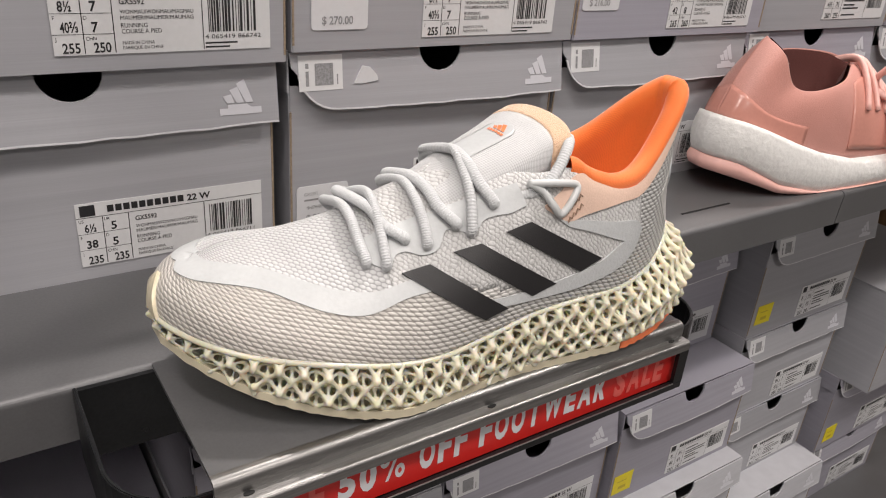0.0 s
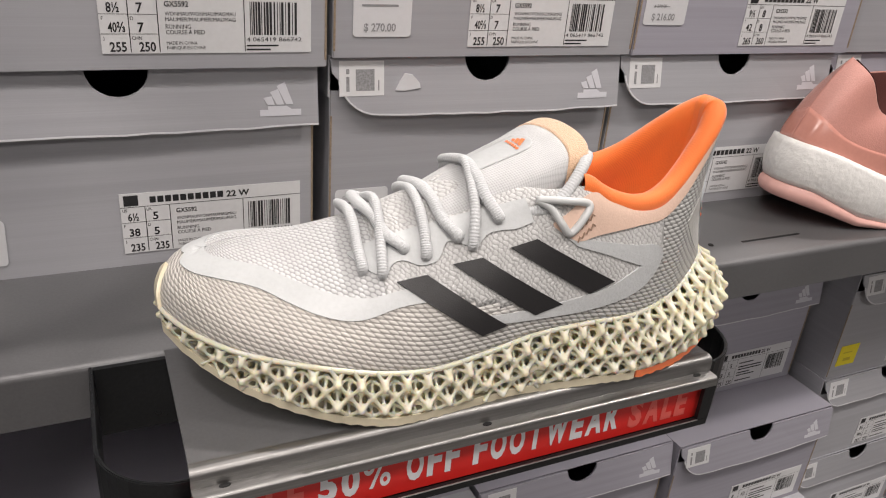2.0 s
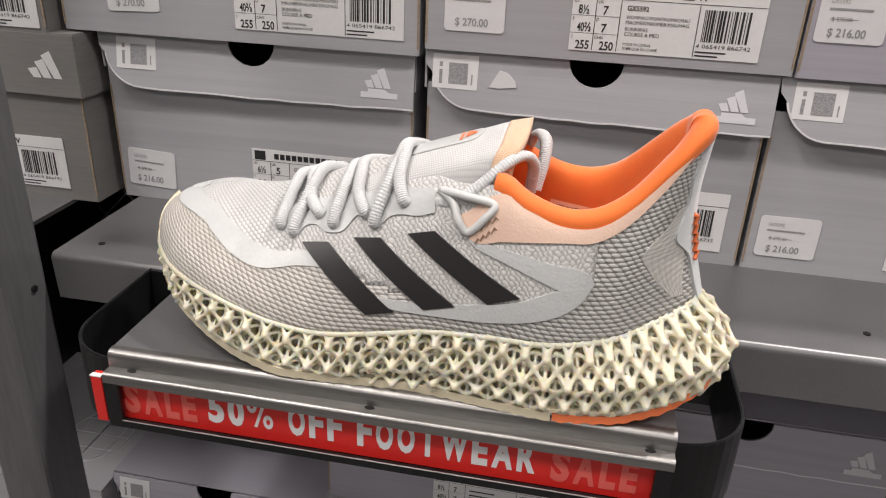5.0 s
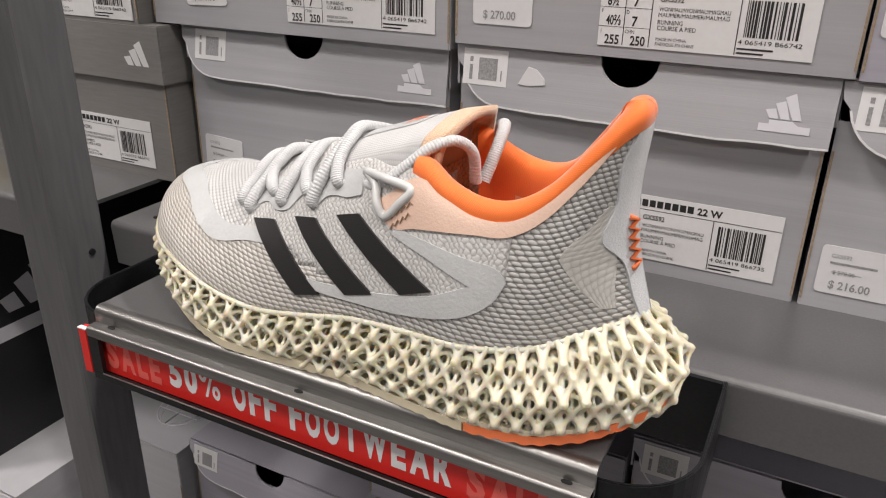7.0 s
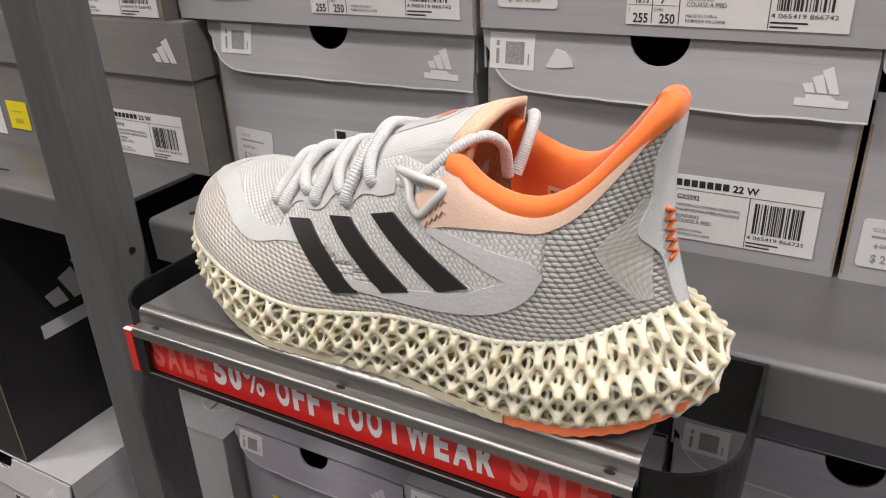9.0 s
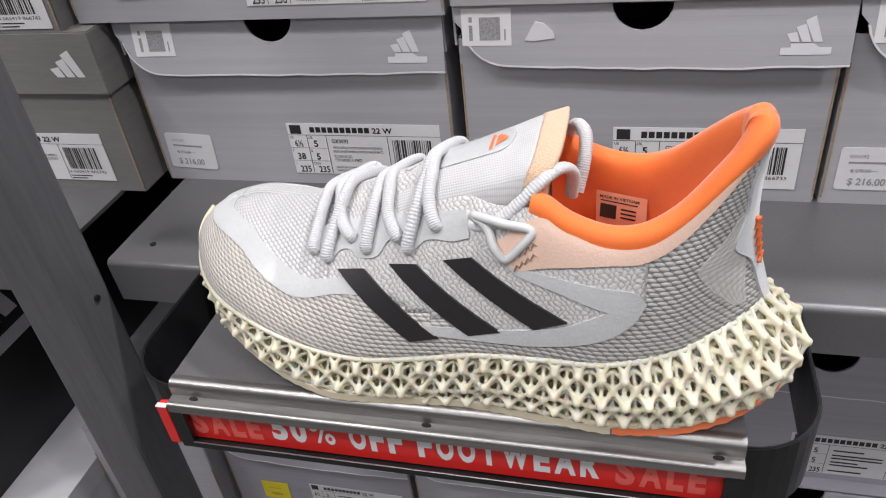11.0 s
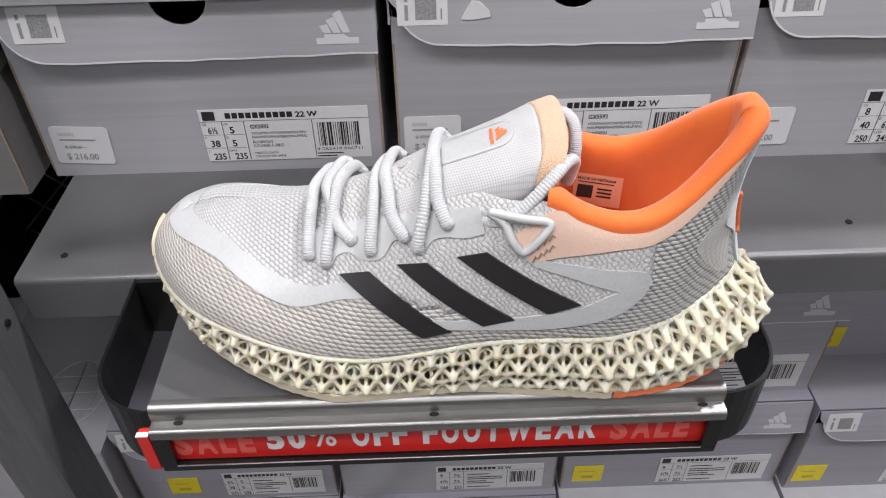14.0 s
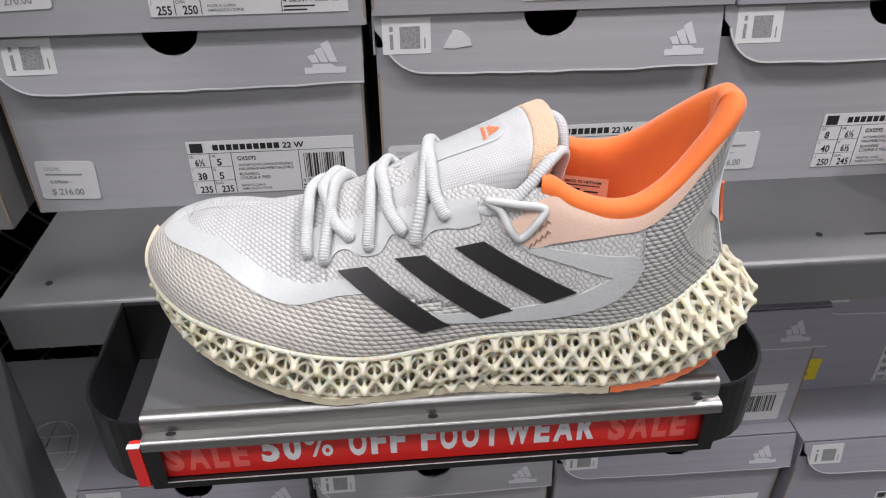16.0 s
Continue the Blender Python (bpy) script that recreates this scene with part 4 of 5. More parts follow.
def patch(name, upper, lower, material, label="", n=40, m=8, off=0.0007, side="lat", sv=False, parent=None):
    """A thin overlay between two lines given in x and z on the outer side (or in s and v), with a rim that goes down to the cloth."""
    a, b = spline([(p[0], p[1], 0) for p in upper], n), spline([(p[0], p[1], 0) for p in lower], n)
    bm = bmesh.new()
    uvl = bm.loops.layers.uv.new("UVMap")
    g = []
    for i in range(n):
        col = []
        for j in range(m):
            f = j / (m - 1)
            x, z = a[i][0] * (1 - f) + b[i][0] * f, a[i][1] * (1 - f) + b[i][1] * f
            s, v = (x, z) if sv else lateral(x, z)
            p, nn = surf(side, s, v), normal(side, s, v)
            rim = i in (0, n - 1) or j in (0, m - 1)
            top = p + nn * off
            col.append((bm.verts.new(top), bm.verts.new(p - nn * 0.0004) if rim else None, bm.verts.new(top) if rim else None))
        g.append(col)
    for i in range(n - 1):
        for j in range(m - 1):
            f = bm.faces.new((g[i][j][0], g[i + 1][j][0], g[i + 1][j + 1][0], g[i][j + 1][0]))
            for lp, (ii, jj) in zip(f.loops, ((i, j), (i + 1, j), (i + 1, j + 1), (i, j + 1))):
                lp[uvl].uv = (ii * 0.002, jj * 0.002)
    ring = [(i, 0) for i in range(n)] + [(n - 1, j) for j in range(1, m)] + [(i, m - 1) for i in range(n - 2, -1, -1)] + [(0, j) for j in range(m - 2, 0, -1)]
    for (i, j), (k, q) in zip(ring, ring[1:] + ring[:1]):
        bm.faces.new((g[i][j][2], g[i][j][1], g[k][q][1], g[k][q][2]))
    bmesh.ops.recalc_face_normals(bm, faces=bm.faces)
    return part(name, bm, material, parent or shoe, label, off=SHO, smooth=True)


# glossy band round the toe, on both sides
BAND_UP = [(0.0, 1.0), (0.06, 1.0), (0.12, 1.0), (0.18, 0.95), (0.246, 0.87), (0.29, 0.75), (0.334, 0.63), (0.385, 0.56), (0.432, 0.56), (0.475, 0.54)]
BAND_LOW = [(0.0, 0.955), (0.06, 0.90), (0.11, 0.86), (0.17, 0.82), (0.235, 0.73), (0.28, 0.585), (0.32, 0.465), (0.366, 0.415), (0.425, 0.46), (0.475, 0.44)]
for sd in ("lat", "med"):
    patch("toe_band", BAND_UP, BAND_LOW, FILM, "white glossy film band round the toe", 70, 10, 0.0006, sd, True)

# three dark stripes: corners in x and z
for (ax, az), (bx, bz), (cx, cz), (dx, dz) in (
        ((0.0945, 0.0697), (0.1080, 0.0722), (0.1428, 0.0496), (0.1300, 0.0463)),
        ((0.1203, 0.0761), (0.1335, 0.0790), (0.1706, 0.0568), (0.1567, 0.0529)),
        ((0.1463, 0.0833), (0.1588, 0.0870), (0.1983, 0.0652), (0.1846, 0.0606))):
    patch("stripe", [(ax, az), ((ax + dx) / 2, (az + dz) / 2), (dx, dz)], [(bx, bz), ((bx + cx) / 2, (bz + cz) / 2), (cx, cz)], STRIPE, "black rubber stripe", 24, 8, 0.0012)

# silver film in the shape of a lying V behind the stripes
patch("film_arm", [(0.172, 0.0880), (0.190, 0.0850), (0.208, 0.0815), (0.223, 0.0795), (0.2285, 0.0745)], [(0.178, 0.0835), (0.192, 0.0790), (0.205, 0.0740), (0.2145, 0.0705), (0.2150, 0.0700)], FILM_GREY, "silver grey film overlay", 40, 8, 0.0008)
patch("film_arm", [(0.2150, 0.0712), (0.2050, 0.0665), (0.1950, 0.0625), (0.170, 0.0575), (0.145, 0.0550), (0.127, 0.0550)], [(0.2285, 0.0745), (0.2230, 0.0650), (0.2100, 0.0570), (0.185, 0.0520), (0.150, 0.0505), (0.129, 0.0515)], FILM_GREY, "silver grey film overlay", 44, 8, 0.0008)
# peach panel under the collar
patch("collar_panel", [(0.1665, 0.0935), (0.1740, 0.0985), (0.1860, 0.1065), (0.2000, 0.1000), (0.2130, 0.0960), (0.2270, 0.0970), (0.2400, 0.1055), (0.2540, 0.1215), (0.2630, 0.1320)],
      [(0.1670, 0.0920), (0.1775, 0.0860), (0.1880, 0.0880), (0.2000, 0.0890), (0.2130, 0.0900), (0.2270, 0.0915), (0.2400, 0.1000), (0.2530, 0.1165), (0.2620, 0.1310)], PEACH, "smooth peach overlay below the collar", 50, 8, 0.0010)
bm = bmesh.new()
for k in range(2):
    pts = []
    for i in range(9):
        sx, sz = 0.1772 + 0.0011 * i, 0.0905 + 0.0009 * i - 0.0042 * k + (0.0009 if i % 2 else -0.0009)
        q, w_ = lateral(sx, sz)
        pts.append(surf("lat", q, w_) + normal("lat", q, w_) * 0.0014)
    tube(bm, pts, 0.00035, 5)
part("stitching", bm, mat("tan_thread", (0.30, 0.20, 0.14), 0.8), shoe, "tan zigzag stitches beside the lace loop", off=SHO)
# scalloped eyestay
sc_u = [(0.0810, 0.0790), (0.0930, 0.0835), (0.1050, 0.0875), (0.1170, 0.0910), (0.1290, 0.0950), (0.1420, 0.0990), (0.1560, 0.1030)]
sc_l = [(0.0770, 0.0772), (0.0826, 0.0735), (0.0898, 0.0715), (0.0945, 0.0755), (0.0997, 0.0769), (0.1061, 0.0755), (0.1140, 0.0775), (0.1195, 0.0840), (0.1252, 0.0840), (0.1312, 0.0830), (0.1370, 0.0880), (0.1430, 0.0900), (0.1500, 0.0910), (0.1580, 0.0940)]
patch("eyestay", sc_u, sc_l, FILM, "scalloped white film eyestay", 70, 6, 0.0009)
patch("heel_film", [(0.2600, 0.1060), (0.2555, 0.0985), (0.2490, 0.0910), (0.2465, 0.0860), (0.2500, 0.0800), (0.2550, 0.0735), (0.2620, 0.0665)], [(0.2645, 0.1060), (0.2645, 0.0985), (0.2645, 0.0910), (0.2645, 0.0860), (0.2650, 0.0800), (0.2655, 0.0735), (0.2670, 0.0665)], MESH_FILM, "clear film over the mesh of the heel", 44, 10, 0.0003)
# heel tab of suede with an orange zigzag
for sd in ("lat", "med"):
    patch("heel_tab", [(0.935, 0.985), (0.915, 0.80), (0.925, 0.60), (0.90, 0.45), (0.945, 0.28), (0.955, 0.10), (0.965, 0.0)], [(1.0, 0.985), (1.0, 0.80), (1.0, 0.60), (1.0, 0.45), (1.0, 0.28), (1.0, 0.10), (1.0, 0.0)], SUEDE, "pale grey suede heel tab", 40, 8, 0.0012, sd, True)
bm = bmesh.new()
zig = []
for i in range(11):
    v = 0.25 + 0.026 * i
    p = surf("lat", 0.990 if i % 2 else 0.962, v) + np.array((0.0018, -0.0006, 0))
    zig.append(p)
part("heel_stitching", tube(bm, zig, 0.0011, 6), ORANGE_RUBBER, shoe, "orange zigzag mark on the heel", off=SHO, smooth=True)

# rim of the midsole
rim = np.vstack([LAT, MED[::-1][1:]])
part("midsole_rim", tube(bmesh.new(), [p + np.array((0, 0, -0.0005)) for p in rim[::2]] + [rim[0] + np.array((0, 0, -0.0005))], 0.0014, 8), LATTICE, shoe, "cream resin rim above the lattice", off=SHO, smooth=True)

# ---- tongue ----
TR = spline([(0.112, 0.0640, 0.0960), (0.125, 0.0630, 0.1032), (0.140, 0.0625, 0.1102), (0.155, 0.0620, 0.1158), (0.170, 0.0625, 0.1208), (0.182, 0.0635, 0.1245), (0.1935, 0.0640, 0.1268)], 40)


def tongue_point(i, a, inner=0.0):
    c = TR[i]
    w = 0.0245 + 0.0060 * i / 39
    ang = a * 1.30
    fold = max(0.0, abs(a) - 0.78) / 0.22
    return np.array((c[0] - 0.006 * abs(a) ** 3 * (i / 39), c[1] + (w - inner) * math.sin(ang), c[2] - inner - (0.0205 - 0.0120 * i / 39) * a * a - 0.0130 * fold * fold))


def tongue_piece(name, i0, i1, material, label, lift=0.0):
    bm = bmesh.new()
    uvl = bm.loops.layers.uv.new("UVMap")
    K = 24
    out, inn = [], []
    for i in range(i0, i1 + 1):
        out.append([bm.verts.new(tongue_point(i, -1 + 2 * k / K) + np.array((0, 0, lift))) for k in range(K + 1)])
        inn.append([bm.verts.new(tongue_point(i, -1 + 2 * k / K, 0.0035)) for k in range(K + 1)])
    for i in range(len(out) - 1):
        for k in range(K):
            f = bm.faces.new((out[i][k], out[i + 1][k], out[i + 1][k + 1], out[i][k + 1]))
            for lp, (ii, kk) in zip(f.loops, ((i, k), (i + 1, k), (i + 1, k + 1), (i, k + 1))):
                lp[uvl].uv = (ii * 0.0022, kk * 0.0022)
            bm.faces.new((inn[i][k], inn[i][k + 1], inn[i + 1][k + 1], inn[i + 1][k]))
        for k in (0, K):
            bm.faces.new((out[i][k], inn[i][k], inn[i + 1][k], out[i + 1][k]))
    for r, s in ((out[0], inn[0]), (out[-1], inn[-1])):
        for k in range(K):
            bm.faces.new((r[k], r[k + 1], s[k + 1], s[k]))
    bmesh.ops.recalc_face_normals(bm, faces=bm.faces)
    return part(name, bm, material, shoe, label, off=SHO, smooth=True)


tongue_piece("tongue", 0, 33, TONGUE_KNIT, "fine white knit tongue")
tongue_piece("tongue_top", 33, 39, PEACH_CLOTH, "peach terry edge of the tongue", 0.0004)
# white tag with a round upper end and a small orange emblem on the tongue
def on_tongue(u, a, lift):
    """A point of the tongue's top: u counts its rows and may be a fraction."""
    i = min(int(u), 38)
    return tongue_point(i, a) * (1 - u + i) + tongue_point(i + 1, a) * (u - i) + np.array((-0.25, -0.1, 1.0)) * lift


bm = bmesh.new()
K, rows = 10, []
for i in range(25):
    u = 13 + 14.2 * i / 24
    half = 0.27 * math.sqrt(max(0.06, 1 - max(0.0, (u - 24.2) / 3.05) ** 2))
    rows.append([bm.verts.new(on_tongue(u, 0.02 + half * (-1 + 2 * k / K), 0.0005)) for k in range(K + 1)])
for a, b in zip(rows, rows[1:]):
    for k in range(K):
        bm.faces.new((a[k], b[k], b[k + 1], a[k + 1]))
bmesh.ops.recalc_face_normals(bm, faces=bm.faces)
tag = part("tongue_tag", bm, FILM, shoe, "smooth white tag on the tongue", off=SHO, smooth=True)
tag.modifiers.new("thickness", "SOLIDIFY").thickness = 0.0004
bm = bmesh.new()
for i, hh in enumerate((0.9, 1.6, 2.3)):
    a0 = 0.10 - 0.085 * i
    bm.faces.new([bm.verts.new(on_tongue(u, a, 0.0009)) for u, a in ((23.6, a0), (23.6, a0 - 0.065), (23.6 + hh, a0 - 0.065 + 0.045 * hh), (23.6 + 0.85 * hh, a0 + 0.045 * hh))])
for i in range(6):
    a0 = 0.155 - 0.058 * i
    bm.faces.new([bm.verts.new(on_tongue(u, a, 0.0009)) for u, a in ((22.5, a0), (22.5, a0 - 0.042), (23.15, a0 - 0.042), (23.15, a0))])
part("tag_emblem", bm, ORANGE_RUBBER, tag, "small orange emblem of bars", off=SHO)

# ---- orange lining and collar ----
keep = [i for i in range(300) if KEYL[i] >= 0.184]
CL = [TOPL[i] for i in keep]
CM = [TOPM[i] for i in keep][::-1]
COL = spline(np.vstack([CL[::6], [TOPL[-1]], CM[::6]]), 110)
bm = bmesh.new()
uvl = bm.loops.layers.uv.new("UVMap")
rings = []
cen = np.array((0.222, 0.058))
prof = [(-0.0012, -0.004), (-0.0018, 0.0005), (0.0002, 0.0042), (0.0040, 0.0052), (0.0082, 0.0030), (0.0098, -0.003), (0.0085, -0.012), (0.0062, -0.024), (0.0055, -0.040), (0.0055, -0.060)]
prof = spline([(a, b, 0) for a, b in prof], 22)
for i, p in enumerate(COL):
    d = COL[min(i + 1, 109)] - COL[max(i - 1, 0)]
    inn = np.array((d[1], -d[0]))
    inn = inn / (np.linalg.norm(inn) + 1e-9)
    if np.dot(inn, cen - p[:2]) < 0:
        inn = -inn
    back = max(0.0, (p[0] - 0.235) / 0.037)
    ring = []
    for a, b, _ in prof:
        k = 1.0
        q = np.array((p[0] + inn[0] * a * k, p[1] + inn[1] * a * k, p[2] + b))
        if b < -0.01:
            q[0] -= 0.012 * back * min(1.0, (-b - 0.01) / 0.03)
            q[2] = max(q[2] - 0.03 * back * min(1.0, (-b - 0.01) / 0.05), 0.056)
        ring.append(bm.verts.new(q))
    rings.append(ring)
for i in range(len(rings) - 1):
    for k in range(len(prof) - 1):
        f = bm.faces.new((rings[i][k], rings[i][k + 1], rings[i + 1][k + 1], rings[i + 1][k]))
        for lp, (ii, kk) in zip(f.loops, ((i, k), (i, k + 1), (i + 1, k + 1), (i + 1, k))):
            lp[uvl].uv = (ii * 0.0024, kk * 0.0030)
part("collar_lining", bm, ORANGE, shoe, "orange padded knit collar and lining", off=SHO, smooth=True)
bm = bmesh.new()
pts = [(x, y) for x, y, z in LAT[60:]] + [(x, y) for x, y, z in MED[::-1][:140]]
bm.faces.new([bm.verts.new((0.215 + (x - 0.215) * 0.86, 0.055 + (y - 0.055) * 0.86, 0.0570)) for x, y in pts[::4] if x > 0.13])
part("insole", bm, ORANGE, shoe, "orange insole", off=SHO)
# printed tag on the inner side
bm = bmesh.new()
tg = [bm.verts.new(p) for p in ((0.2050, 0.0806, 0.0675), (0.2275, 0.0752, 0.0665), (0.2275, 0.0752, 0.0845), (0.2050, 0.0806, 0.0855))]
bm.faces.new(tg)
itag = part("size_tag", bm, mat("peach_print_tag", (0.85, 0.42, 0.28), 0.6, grain=0.03), shoe, "pale orange printed tag inside the shoe", off=SHO)
bm = bmesh.new()
write(bm, "MADE IN VIETNAM", 0, 0, 0.0016, 0, width=0.0180, bold=0.02)
bar(bm, 0.0005, -0.0105, 0.0075, 0.0075, 0)
for k in range(3):
    bar(bm, 0.010, -0.0050 - 0.0022 * k, 0.007, 0.0009, 0)
bar(bm, 0.0005, -0.0016, 0.0170, 0.0006, 0)
bm.transform(Matrix.Translation((0.2066, 0.0798, 0.0822)) @ Matrix.Rotation(radians(-13.5), 4, "Z") @ Matrix.Rotation(radians(2.5), 4, "Y"))
part("print", bm, INK, itag, off=SHO)

# ---- laces ----
def ridge(x):
    i = int(np.argmin(abs(TR[:, 0] - x)))
    if x < TR[0][0]:
        return np.array([x, np.interp(x, KEYL, TOPL[:, 1]), np.interp(x, KEYL, TOPL[:, 2])])
    return TR[i]


def lace(name, pts, r=0.0023, n=300):
    c = spline(pts, n)
    bm = tube(bmesh.new(), c, [r * (1 + 0.055 * math.sin(i * 1.35)) for i in range(n)], 10, flat=1.25)
    return part(name, bm, LACE, shoe, "ribbed pale grey lace", off=SHO, smooth=True)


for ex, ez, rx in ((0.0815, 0.0735, 0.083), (0.0895, 0.0730, 0.095), (0.1005, 0.0810, 0.089), (0.1095, 0.0795, 0.1125), (0.1245, 0.0865, 0.1150), (0.1305, 0.0845, 0.1380), (0.1430, 0.0950, 0.1365)):
    s, v = lateral(ex, ez)
    p0, n0 = surf("lat", s, v), normal("lat", s, v)
    top = ridge(rx) + np.array((0, 0, 0.0036))
    mx, mz = ex * 0.5 + rx * 0.5, ez * 0.45 + (top[2] - 0.006) * 0.55
    s2, v2 = lateral(mx, mz)
    pm = surf("lat", s2, v2) + normal("lat", s2, v2) * 0.0034
    far = np.array((rx + 0.004, 2 * top[1] - pm[1] + 0.004, pm[2]))
    end = np.array((rx + 0.008, 2 * top[1] - p0[1], p0[2] + 0.004))
    lace("lace", [p0 - n0 * 0.003, p0 + n0 * 0.0028, pm, (pm + top) / 2 + np.array((0, -0.0015, 0.0020)), top, far, end])
# the last lace runs through the loop, up to the collar and into the shoe
lace("lace", [(0.150, 0.040, 0.098), (0.157, 0.0315, 0.0975), (0.167, 0.0275, 0.1005), (0.177, 0.0290, 0.1085), (0.186, 0.0340, 0.1165), (0.193, 0.0420, 0.1185), (0.197, 0.0500, 0.1120), (0.196, 0.056, 0.098)])
lace("lace", [(0.192, 0.0900, 0.109), (0.1945, 0.086, 0.1155), (0.198, 0.080, 0.1175), (0.2005, 0.073, 0.1160), (0.2005, 0.066, 0.109), (0.198, 0.060, 0.097)])
c = spline([(0.1590, 0.0280, 0.1042), (0.1720, 0.0225, 0.1045), (0.1835, 0.0215, 0.1022), (0.1800, 0.0190, 0.0965), (0.1735, 0.0185, 0.0900), (0.1690, 0.0195, 0.0945), (0.1655, 0.0245, 0.1005), (0.1590, 0.0280, 0.1042)], 60)
part("lace_loop", tube(bmesh.new(), c, 0.0019, 8), LOOP, shoe, "grey moulded lace loop", off=SHO, smooth=True)

# ---- lattice midsole and outsole ----
def offset_line(line, amounts, zs):
    """The line pushed outwards, with new heights."""
    out = []
    n = len(line)
    c = np.array((0.13, 0.058))
    for i, p in enumerate(line):
        d = line[(i + 1) % n] - line[i - 1]
        o = np.array((d[1], -d[0]))
        o = o / (np.linalg.norm(o) + 1e-9)
        a = amounts(p)
        out.append((p[0] + o[0] * a, p[1] + o[1] * a, zs(p)))
    return np.array(out)


RING = np.vstack([LAT, MED[::-1][1:-1]])
seg = np.concatenate([[0], np.cumsum(np.linalg.norm(np.diff(np.vstack([RING, RING[:1]]), axis=0), axis=1))])
RN = 400
RING = np.array([[np.interp(q, seg, np.append(RING[:, k], RING[0, k])) for k in range(3)] for q in np.linspace(0, seg[-1], RN, endpoint=False)])
BOT_Z = lambda x: float(np.interp(x, [-0.012, 0.0, 0.014, 0.028, 0.045, 0.064, 0.085, 0.108, 0.215, 0.245, 0.265, 0.29], [0.0465, 0.0400, 0.0330, 0.0268, 0.0208, 0.0158, 0.0125, 0.0118, 0.0118, 0.0130, 0.0180, 0.0300]))
OUT_A = lambda p: float(np.interp(p[0], [-0.01, 0.03, 0.09, 0.15, 0.20, 0.24, 0.275], [0.0, 0.001, 0.0045, 0.0010, 0.0040, 0.0095, 0.0165]))
# the ring runs from the toe along the outer side, so its left is the outside
BOT = offset_line(RING, lambda p: OUT_A(p), lambda p: BOT_Z(p[0]))
if BOT[RN // 4][1] > RING[RN // 4][1]:
    BOT = offset_line(RING, lambda p: -OUT_A(p), lambda p: BOT_Z(p[0]))
for k in range(3):
    BOT[:, 2] = (np.roll(BOT[:, 2], 3) + BOT[:, 2] + np.roll(BOT[:, 2], -3)) / 3
NRM = np.zeros((RN, 2))
for i in range(RN):
    d = RING[(i + 2) % RN] - RING[i - 2]
    NRM[i] = np.array((d[1], -d[0])) / (np.linalg.norm(d[:2]) + 1e-9)
if np.dot(NRM[RN // 4], (0, -1)) < 0:
    NRM = -NRM
KC = 70
# columns stand a little closer round the heel
PITCH = np.concatenate([[0], np.cumsum([1.0 + 0.45 * max(0.0, (RING[i][0] - 0.19) / 0.08) for i in range(RN)])])
PITCH *= KC / PITCH[-1]


def node(k, t, inset):
    q = float(np.interp(k % KC, PITCH, np.arange(RN + 1))) % RN
    i, f = int(q), q - int(q)
    lerp = lambda a: a[i] * (1 - f) + a[(i + 1) % RN] * f
    a, b, o = lerp(RING), lerp(BOT), lerp(NRM)
    p = a * (1 - t) + b * t
    heel = max(0.0, (a[0] - 0.20) / 0.0765)
    bulge = (0.003 * min(1.0, (a[2] - b[2]) / 0.028) + 0.0085 * heel) * math.sin(math.pi * min(1.0, t * 1.1))
    low = min(1.0, max(0.0, (a[2] - b[2] - 0.006) / 0.016))
    uneven = low * 0.0005 * math.sin(k * 7.3 + t * 41.0) - 0.0015 * (1 - low)
    p[0] += o[0] * (bulge - inset + uneven)
    p[1] += o[1] * (bulge - inset + uneven)
    p[2] += 0.0004 * math.sin(k * 11.9 + t * 29.0) * min(1.0, 6 * t)
    return p


bm = bmesh.new()


def strut(a, b, r):
    a, b = Vector(a), Vector(b)
    m = (a + b) / 2
    tube(bm, [a, m, b], [r * 1.2, r * 0.85, r * 1.2], 6)


def ball(p, r):
    bmesh.ops.create_icosphere(bm, subdivisions=1, radius=r, matrix=Matrix.Translation(p))


for inset in (0.0, 0.0090):
    for k in range(KC):
        hgt = float(np.linalg.norm(node(k, 0, 0) - node(k, 1, 0)))
        r = 0.00118 * float(np.interp(hgt, [0.008, 0.018, 0.038], [0.62, 0.95, 1.12]))
        levels = int(round(np.interp(hgt, [0.007, 0.013, 0.019, 0.027, 0.035], [1.6, 2.7, 4.0, 4.6, 6.2])))
        step = 0.965 / levels
        ins = lambda q: inset + (0.0020 if q % 2 == 0 else -0.0009)
        for q in range(1, levels + 1):
            ph, t0 = 0.5 * ((q + 1) % 2), step * q
            here = node(k + ph, t0, ins(q))
            ball(here, r * (1.2 if q == levels else 1.85))
            if q == 1:
                fork = node(k, 0.80 * step, inset - 0.0003)
                ball(fork, r * 1.6)
                for dk in (-0.33, 0.33):
                    strut(node(k + dk, -0.02, inset), fork, r * 1.05)
                strut(fork, here, r * 1.35)
            deep = node(k + ph + 0.5, t0 - 0.12 * step, inset + 0.0050)
            for dk in (0.0, 1.0):
                strut(node(k + ph + dk, t0, ins(q)), deep, r * 0.9)
            strut(deep, node(k + ph + 0.5, t0 - 0.5 * step, inset + 0.0095), r * 0.9)
            if q < levels:
                for dk in (-0.5, 0.5):
                    strut(here, node(k + ph + dk, t0 + step, ins(q + 1)), r)
                strut(deep, node(k + ph + 0.5, t0 + step, ins(q + 1)), r * 0.9)
lat = part("lattice_midsole", bm, LATTICE, shoe, "cream 3D-printed resin lattice midsole", off=SHO)
rm = lat.modifiers.new("fuse", "REMESH")
rm.mode, rm.voxel_size, rm.use_smooth_shade = "VOXEL", 0.00066, True
sm = lat.modifiers.new("soften", "SMOOTH")
sm.factor, sm.iterations = 0.5, 2

